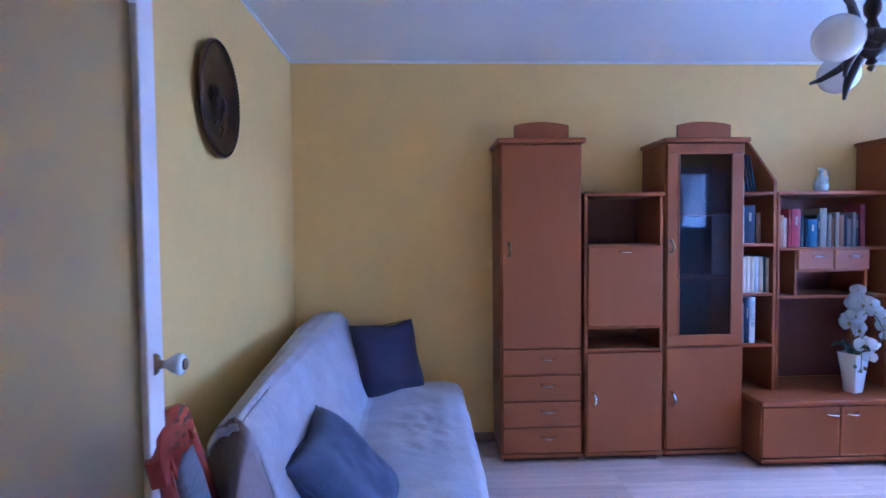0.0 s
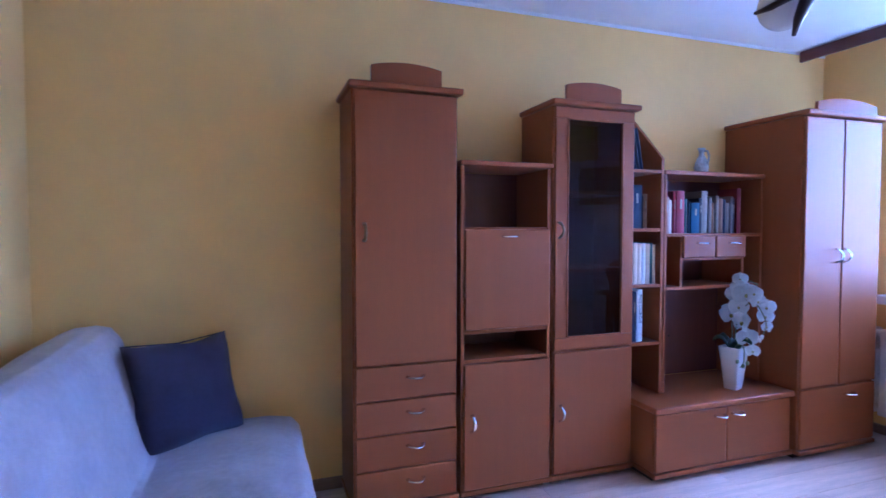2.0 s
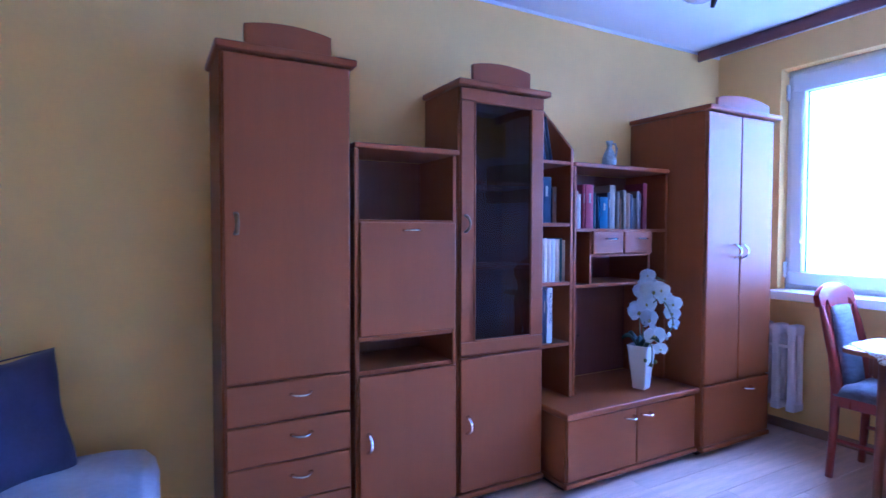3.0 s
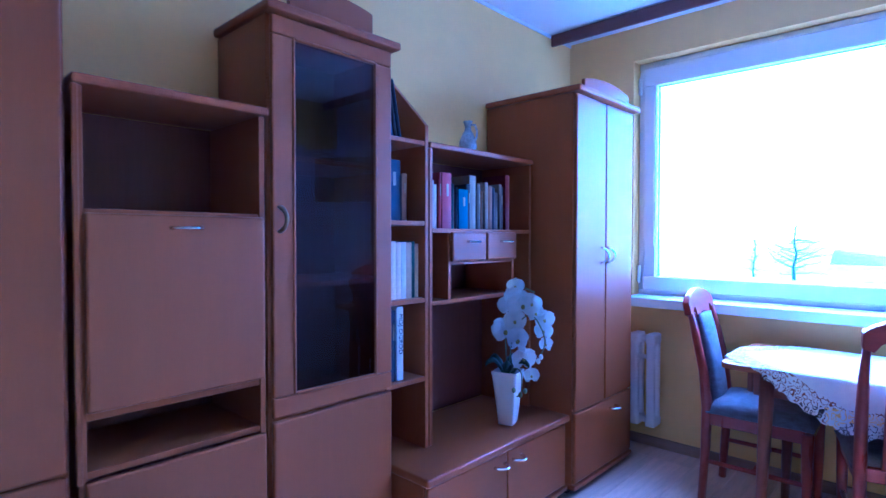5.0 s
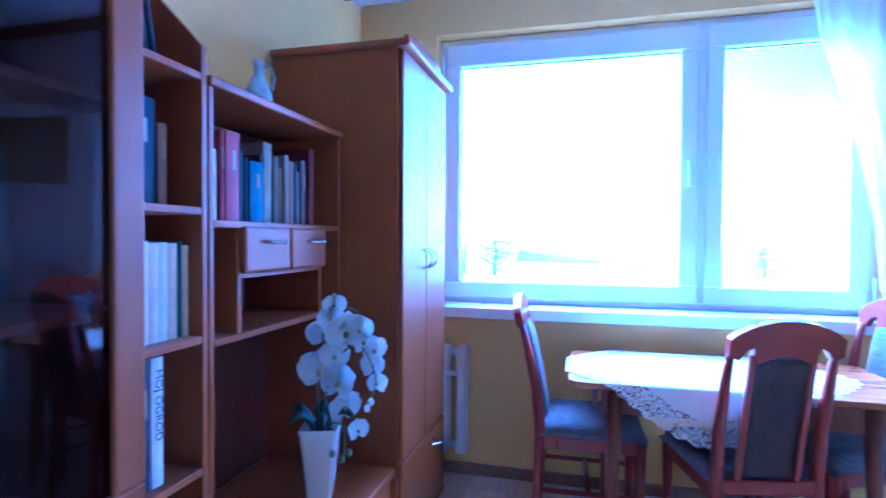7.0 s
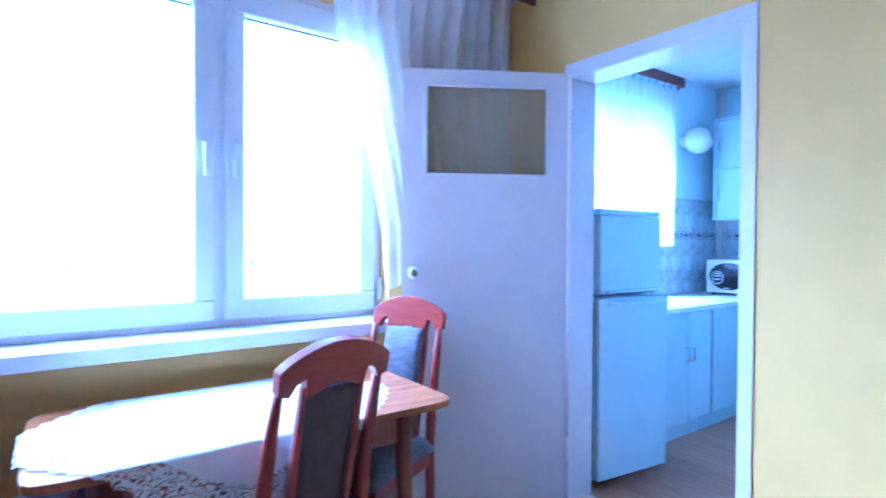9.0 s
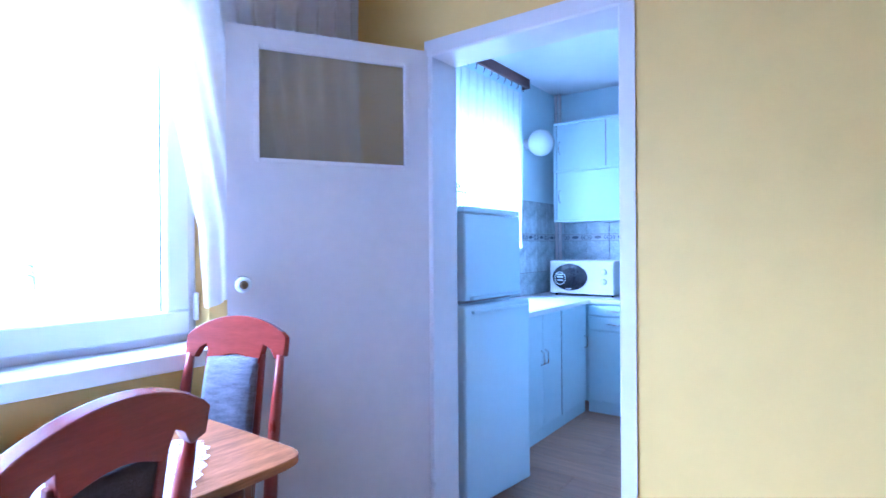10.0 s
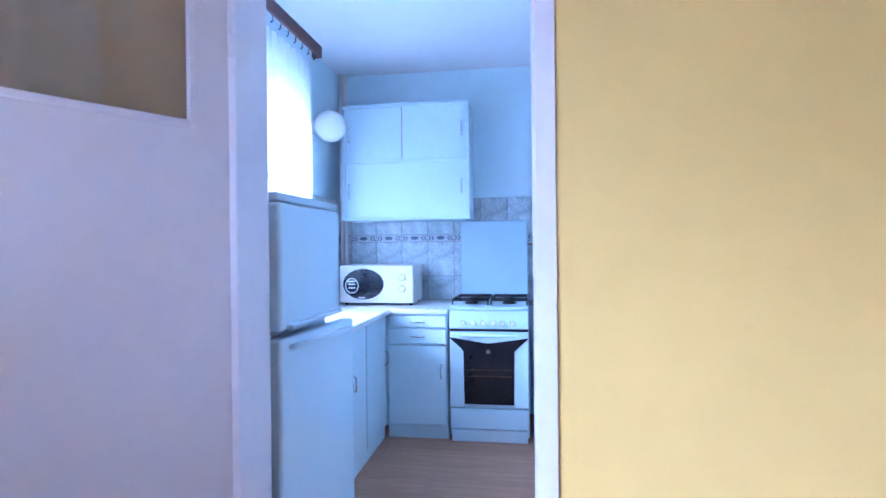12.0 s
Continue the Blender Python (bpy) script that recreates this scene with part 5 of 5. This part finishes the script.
def book(x, z, w, h, col, yf, depth=0.15, lean=0.0, bars=1):
    """A standing book with its spine to the room; returns the next x."""
    bk = thing("book", (x, yf, z), NAMES[col] + " book standing on the shelf", "book", "books on the shelves")
    bk["tone"] = 1
    m = Matrix.Translation((x, yf, z)) @ Matrix.Rotation(radians(lean), 4, "Y")
    t = 0.0022
    bm = boxes((0, t, 0, depth, 0, h), (w - t, w, 0, depth, 0, h))
    n = 6
    sp = [(w * k / n, -0.004 * math.sin(math.pi * k / n)) for k in range(n + 1)]
    lo = [bm.verts.new((a, b_, 0)) for a, b_ in sp] + [bm.verts.new((w, 0.003, 0)), bm.verts.new((0, 0.003, 0))]
    hi = [bm.verts.new((v.co.x, v.co.y, h)) for v in lo]
    q = len(lo)
    for k in range(q):
        bm.faces.new((lo[k], lo[(k + 1) % q], hi[(k + 1) % q], hi[k]))
    bm.faces.new(lo[::-1]), bm.faces.new(hi)
    part("cover", moved(bm, m), book_mat(col), bk)
    part("pages", moved(boxes((t, w - t, 0.004, depth - 0.004, 0.003, h - 0.004)), m), M_PAGES, bk)
    if bars and w > 0.014:
        tone = book_mat(BEIGE if sum(col) < 0.9 else BROWN)
        for a, b_ in ((0.58, 0.80), (0.16, 0.24))[:bars]:
            part("title_bar", moved(boxes((w * 0.40, w * 0.60, -0.0055, -0.0035, h * a, h * b_)), m), tone, bk)
    return x + w + 0.001, bk, m


rng = random.Random(11)
for x0, x1, h_, c_ in ((2.330, 2.362, 0.20, BROWN), (2.364, 2.387, 0.185, CREAM), (2.389, 2.406, 0.236, RED), (2.407, 2.464, 0.238, RED), (2.472, 2.482, 0.195, TEAL), (2.483, 2.494, 0.195, GREY), (2.496, 2.508, 0.180, NAVY), (2.510, 2.570, 0.173, BLUE), (2.574, 2.600, 0.20, BLK), (2.602, 2.645, 0.242, BEIGE), (2.647, 2.670, 0.205, GREY), (2.672, 2.687, 0.175, BROWN), (2.689, 2.709, 0.216, BEIGE), (2.711, 2.742, 0.200, BROWN), (2.744, 2.765, 0.195, NAVY), (2.767, 2.799, 0.175, GREY), (2.801, 2.822, 0.215, GREY), (2.824, 2.848, 0.205, BLK), (2.850, 2.882, 0.262, WINE)):
    book(x0, 1.280, x1 - x0, h_, c_, 3.265 + rng.uniform(-0.008, 0.012), 0.14, bars=rng.choice((0, 0, 1)))
solo("photo_frame", moved(boxes((2.76, 2.91, -0.01, 0.0, 0, 0.22), bevel=0.003), pose(0, 3.46, 1.281, -8, 0, 0)), book_mat(BLK), "dark framed print behind the books", "picture frame", at=(2.83, 3.45, 1.281))
x = 2.072
for w_, h_, c_ in ((0.018, 0.225, CREAM), (0.030, 0.235, WHT), (0.070, 0.238, NAVY), (0.006, 0.18, BLK), (0.027, 0.189, BROWN)):
    x = book(x, 1.308, w_, h_, c_, 3.285, 0.15)[0]
x = 2.070
for w_, h_, c_ in ((0.022, 0.225, WHT), (0.020, 0.222, CREAM), (0.024, 0.225, CREAM), (0.024, 0.22, CREAM), (0.022, 0.222, WHT), (0.026, 0.22, CREAM), (0.014, 0.225, TEAL), (0.018, 0.215, CREAM)):
    x = book(x, 1.003, w_ * 1.13, h_, c_, 3.262, 0.15, bars=0)[0]
x, gb, mb = book(2.070, 0.688, 0.042, 0.25, GREY, 3.26, 0.16, bars=0)
x, nb, mb = book(x, 0.688, 0.026, 0.275, NAVY, 3.255, 0.17)
x, wb, mb = book(x + 0.002, 0.688, 0.034, 0.285, WHT, 3.252, 0.17, bars=0)
txt = bpy.data.curves.new("lettering", "FONT")
txt.body, txt.size, txt.extrude, txt.align_x, txt.align_y = "MÓJ OGRÓD", 0.027, 0.0004, "CENTER", "CENTER"
to = new("lettering_curve", txt)
bpy.context.view_layer.update()
me = bpy.data.meshes.new_from_object(to.evaluated_get(bpy.context.evaluated_depsgraph_get()))
bpy.data.objects.remove(to)
bm = bmesh.new()
bm.from_mesh(me)
moved(bm, Matrix.Translation((x - 0.018, 3.2475, 0.868)) @ pose(0, 0, 0, 90, 90, 0))
part("lettering", bm, book_mat(NAVY), wb, "dark lettering on the spine")
for k, (c_, ln) in enumerate(((GREY, 7), (NAVY, 9), (BLK, 11), (NAVY, 13))):
    book(2.112 + 0.022 * k, 1.629, 0.012, 0.245 - 0.006 * k, c_, 3.275, 0.17, lean=-9.5 - 0.5 * k, bars=1)

# ---- outside ----
M_GRASS = mat("winter_grass", (0.40, 0.41, 0.34), 0.9, var=0.4, scale=0.4, bump=0.4, bscale=3)
solo("ground", sheet(lambda u, v: Vector((4.6 + 900 * u * u, -400 + 800 * v, -3.4 + 2.2 * min(1, u * 12) + 0.5 * noise.noise(Vector((u * 60, v * 40, 0))))), 80, 60), M_GRASS, "pale winter grass outside the window", kind="structure")
M_BARK = mat("bare_bark", (0.085, 0.08, 0.075), 0.9, var=0.3, scale=6)


def bare_tree(x, y, z, h, seed, label, spread=0.34):
    """A straight leader with many thin rising boughs, each with its twigs."""
    r_ = random.Random(seed)
    t = thing("bare_tree", (x, y, z), label, "tree", "bare trees outside")
    tr_, tw = bmesh.new(), bmesh.new()
    pts, q = [], Vector((x, y, z))
    for k in range(9):
        pts.append(q)
        q = q + Vector((r_.uniform(-0.03, 0.03) * h, r_.uniform(-0.03, 0.03) * h, h / 8))
    tube(pts, [h * 0.022 * (1 - 0.11 * k) for k in range(9)], 7, bm=tr_)
    for k in range(64):
        f_ = r_.uniform(0.16, 0.99)
        i_ = min(int(f_ * 8), 7)
        p = pts[i_].lerp(pts[i_ + 1], f_ * 8 - i_)
        a = r_.uniform(0, 2 * math.pi)
        ln = h * spread * (1.05 - f_) * r_.uniform(0.6, 1.3)
        d = Vector((math.cos(a), math.sin(a), r_.uniform(0.0, 0.8))).normalized()
        bough = [p]
        for j in range(5):
            d = (d + Vector((r_.uniform(-1, 1), r_.uniform(-1, 1), r_.uniform(-0.8, 0.6))) * 0.22).normalized()
            bough.append(bough[-1] + d * ln / 5)
            for _ in range(2):
                e = (d + Vector((r_.uniform(-1, 1), r_.uniform(-1, 1), r_.uniform(-0.6, 0.9))) * 0.8).normalized()
                tube([bough[-1], bough[-1] + e * ln * 0.15, bough[-1] + e * ln * 0.27 + Vector((0, 0, -0.02 * h))], [h * 0.0018, h * 0.0013, h * 0.0008], 4, bm=tw)
        tube(bough, [h * 0.0045 * (1 - 0.15 * j) for j in range(6)], 5, bm=tw)
    part("trunk", tr_, M_BARK, t)
    part("crown", tw, M_BARK, t, "bare winter branches")


bare_tree(36, 7.9, -1.7, 5.3, 3, "tall bare winter tree far outside")
bare_tree(38, 10.3, -1.6, 3.1, 8, "slender bare winter tree far outside", 0.18)
bare_tree(40, -9.0, -1.7, 2.6, 12, "low bare winter tree far outside", 0.55)
M_BANK = mat("dry_bank_grass", (0.24, 0.235, 0.17), 0.95, var=0.35, scale=0.5, bump=0.4, bscale=2)
solo("earth_bank", sheet(lambda u, v: Vector((56 + 8 * v, 9 - 10.5 * u, -1.6 + (1.65 * (1 - u) ** 0.8 + 0.08 + 0.10 * noise.noise(Vector((u * 9, v * 3, 2)))) * math.sin(math.pi * min(1.0, 0.02 + v)))), 60, 20), M_BANK, "low grassy bank far outside the window", kind="structure")

# ---- floor planks and wall tiles ----
fl = solo("floor", boxes((WX - 0.1, EX, SY - 0.16, NY, -0.1, -0.006)), M_GAP, "light brown laminate floor in planks", kind="structure")
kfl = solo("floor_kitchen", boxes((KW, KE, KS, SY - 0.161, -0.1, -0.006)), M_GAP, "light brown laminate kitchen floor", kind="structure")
solo("floor_hall", boxes((-1.0, 1.42, -1.72, SY - 0.162, -0.1, 0)), M_LAMINATE, "brown laminate hall floor", kind="structure")
PLANK = {}


def plank(parent, x0, x1, y0, y1, mt):
    key = (round(x1 - x0, 3), round(y1 - y0, 3), mt.name)
    if key not in PLANK:
        lx, ly = key[:2]
        PLANK[key] = mesh_of("plank", boxes((-lx / 2 + 0.0006, lx / 2 - 0.0006, -ly / 2 + 0.0006, ly / 2 - 0.0006, -0.0055, 0), bevel=0.0012), mt)
    ob = new("plank", PLANK[key])
    ob.location = ((x0 + x1) / 2, (y0 + y1) / 2, 0)
    ob.parent = parent


def lay(parent, X0, X1, Y0, Y1, seed, mt, wid=0.193, ln=1.28):
    r_ = random.Random(seed)
    y = Y0
    while y < Y1 - 0.01:
        y2 = min(y + wid, Y1)
        x = X0 - r_.choice((0.0, 0.32, 0.64, 0.96))
        while x < X1 - 0.01:
            a, b_ = max(x, X0), min(x + ln, X1)
            if b_ - a > 0.02:
                plank(parent, a, b_, y, y2, mt)
            x += ln
        y = y2


lay(fl, WX, EX, SY - 0.16, NY, 4, M_LAMINATE)
lay(kfl, KW, KE, KS, SY - 0.161, 9, M_LAMINATE_DIM)
TILE = {}


def tile(parent, name, c, w, h, turn, mt, t=0.007):
    key = (name, round(w, 3), round(h, 3))
    if key not in TILE:
        TILE[key] = mesh_of(name, boxes((-w / 2, w / 2, 0, t, -h / 2, h / 2), bevel=0.0012), mt)
    ob = new(name, TILE[key])
    ob.matrix_basis = pose(*c, 0, 0, turn)
    ob.parent = parent
    return ob


bm = prism([(0.030 * math.cos(math.pi * k / 8), 0.014 * math.sin(math.pi * k / 8)) for k in range(16)], 0.0015)
for x in (-0.086, -0.064, 0.064, 0.086):
    w_ = 0.014 if x > 0 else -0.014
    tmp = bpy.data.meshes.new("chevron")
    b2 = prism([(x, 0.019), (x + w_ * 0.7, 0.019), (x - w_ * 0.3, 0), (x + w_ * 0.7, -0.019), (x, -0.019), (x - w_, 0)][::1 if x < 0 else -1], 0.0015)
    b2.to_mesh(tmp), b2.free()
    bm.from_mesh(tmp)
BORN = mesh_of("border_ornament", bm, M_BORDER_D)
tls = thing("wall_tiles", (0, 0, 0), "marbled grey-white wall tiles with a dark border", kind="structure")
tle = thing("wall_tiles", (0, 0, 0), "marbled grey-white wall tiles with a dark border", kind="structure")
part("grout", boxes((KW, KE, KS, KS + 0.003, 0.80, 1.600)), M_GROUT, tls)
part("grout", boxes((KE - 0.003, KE, KS + 0.01, -1.382, 0.80, 1.600)), M_GROUT, tle)
part("grout", boxes((KE - 0.003, KE, -1.38, -0.10, 0.80, 0.948)), M_GROUT, tle)
ROWS_T = ((0.842, 1.017, 0), (1.0215, 1.275, 0), (1.2795, 1.3315, 1), (1.336, 1.598, 0))
for x0 in [2.638 + 0.2 * k for k in range(-0, 8)]:
    x1 = min(x0 + 0.1955, KE - 0.002)
    if x1 - x0 < 0.03:
        continue
    for z0, z1, bd in ROWS_T:
        ob = tile(tls, "border_tile" if bd else "tile", ((x0 + x1) / 2, KS + 0.002, (z0 + z1) / 2), x1 - x0, z1 - z0, 0, M_BORDER if bd else M_TILE)
        if bd and x1 - x0 > 0.15:
            o2 = new("ornament", BORN)
            o2.matrix_basis = pose((x0 + x1) / 2, KS + 0.009, (z0 + z1) / 2)
            o2.parent = tls
for k in range(5):
    y0 = KS + 0.012 + 0.2 * k
    y1 = min(y0 + 0.1955, -1.384)
    if y1 - y0 < 0.03:
        continue
    for z0, z1, bd in ROWS_T:
        ob = tile(tle, "border_tile" if bd else "tile", (KE - 0.002, (y0 + y1) / 2, (z0 + z1) / 2), y1 - y0, z1 - z0, 90, M_BORDER if bd else M_TILE)
        if bd and y1 - y0 > 0.15:
            o2 = new("ornament", BORN)
            o2.matrix_basis = pose(KE - 0.0095, (y0 + y1) / 2, (z0 + z1) / 2, 0, 0, 90)
            o2.parent = tle
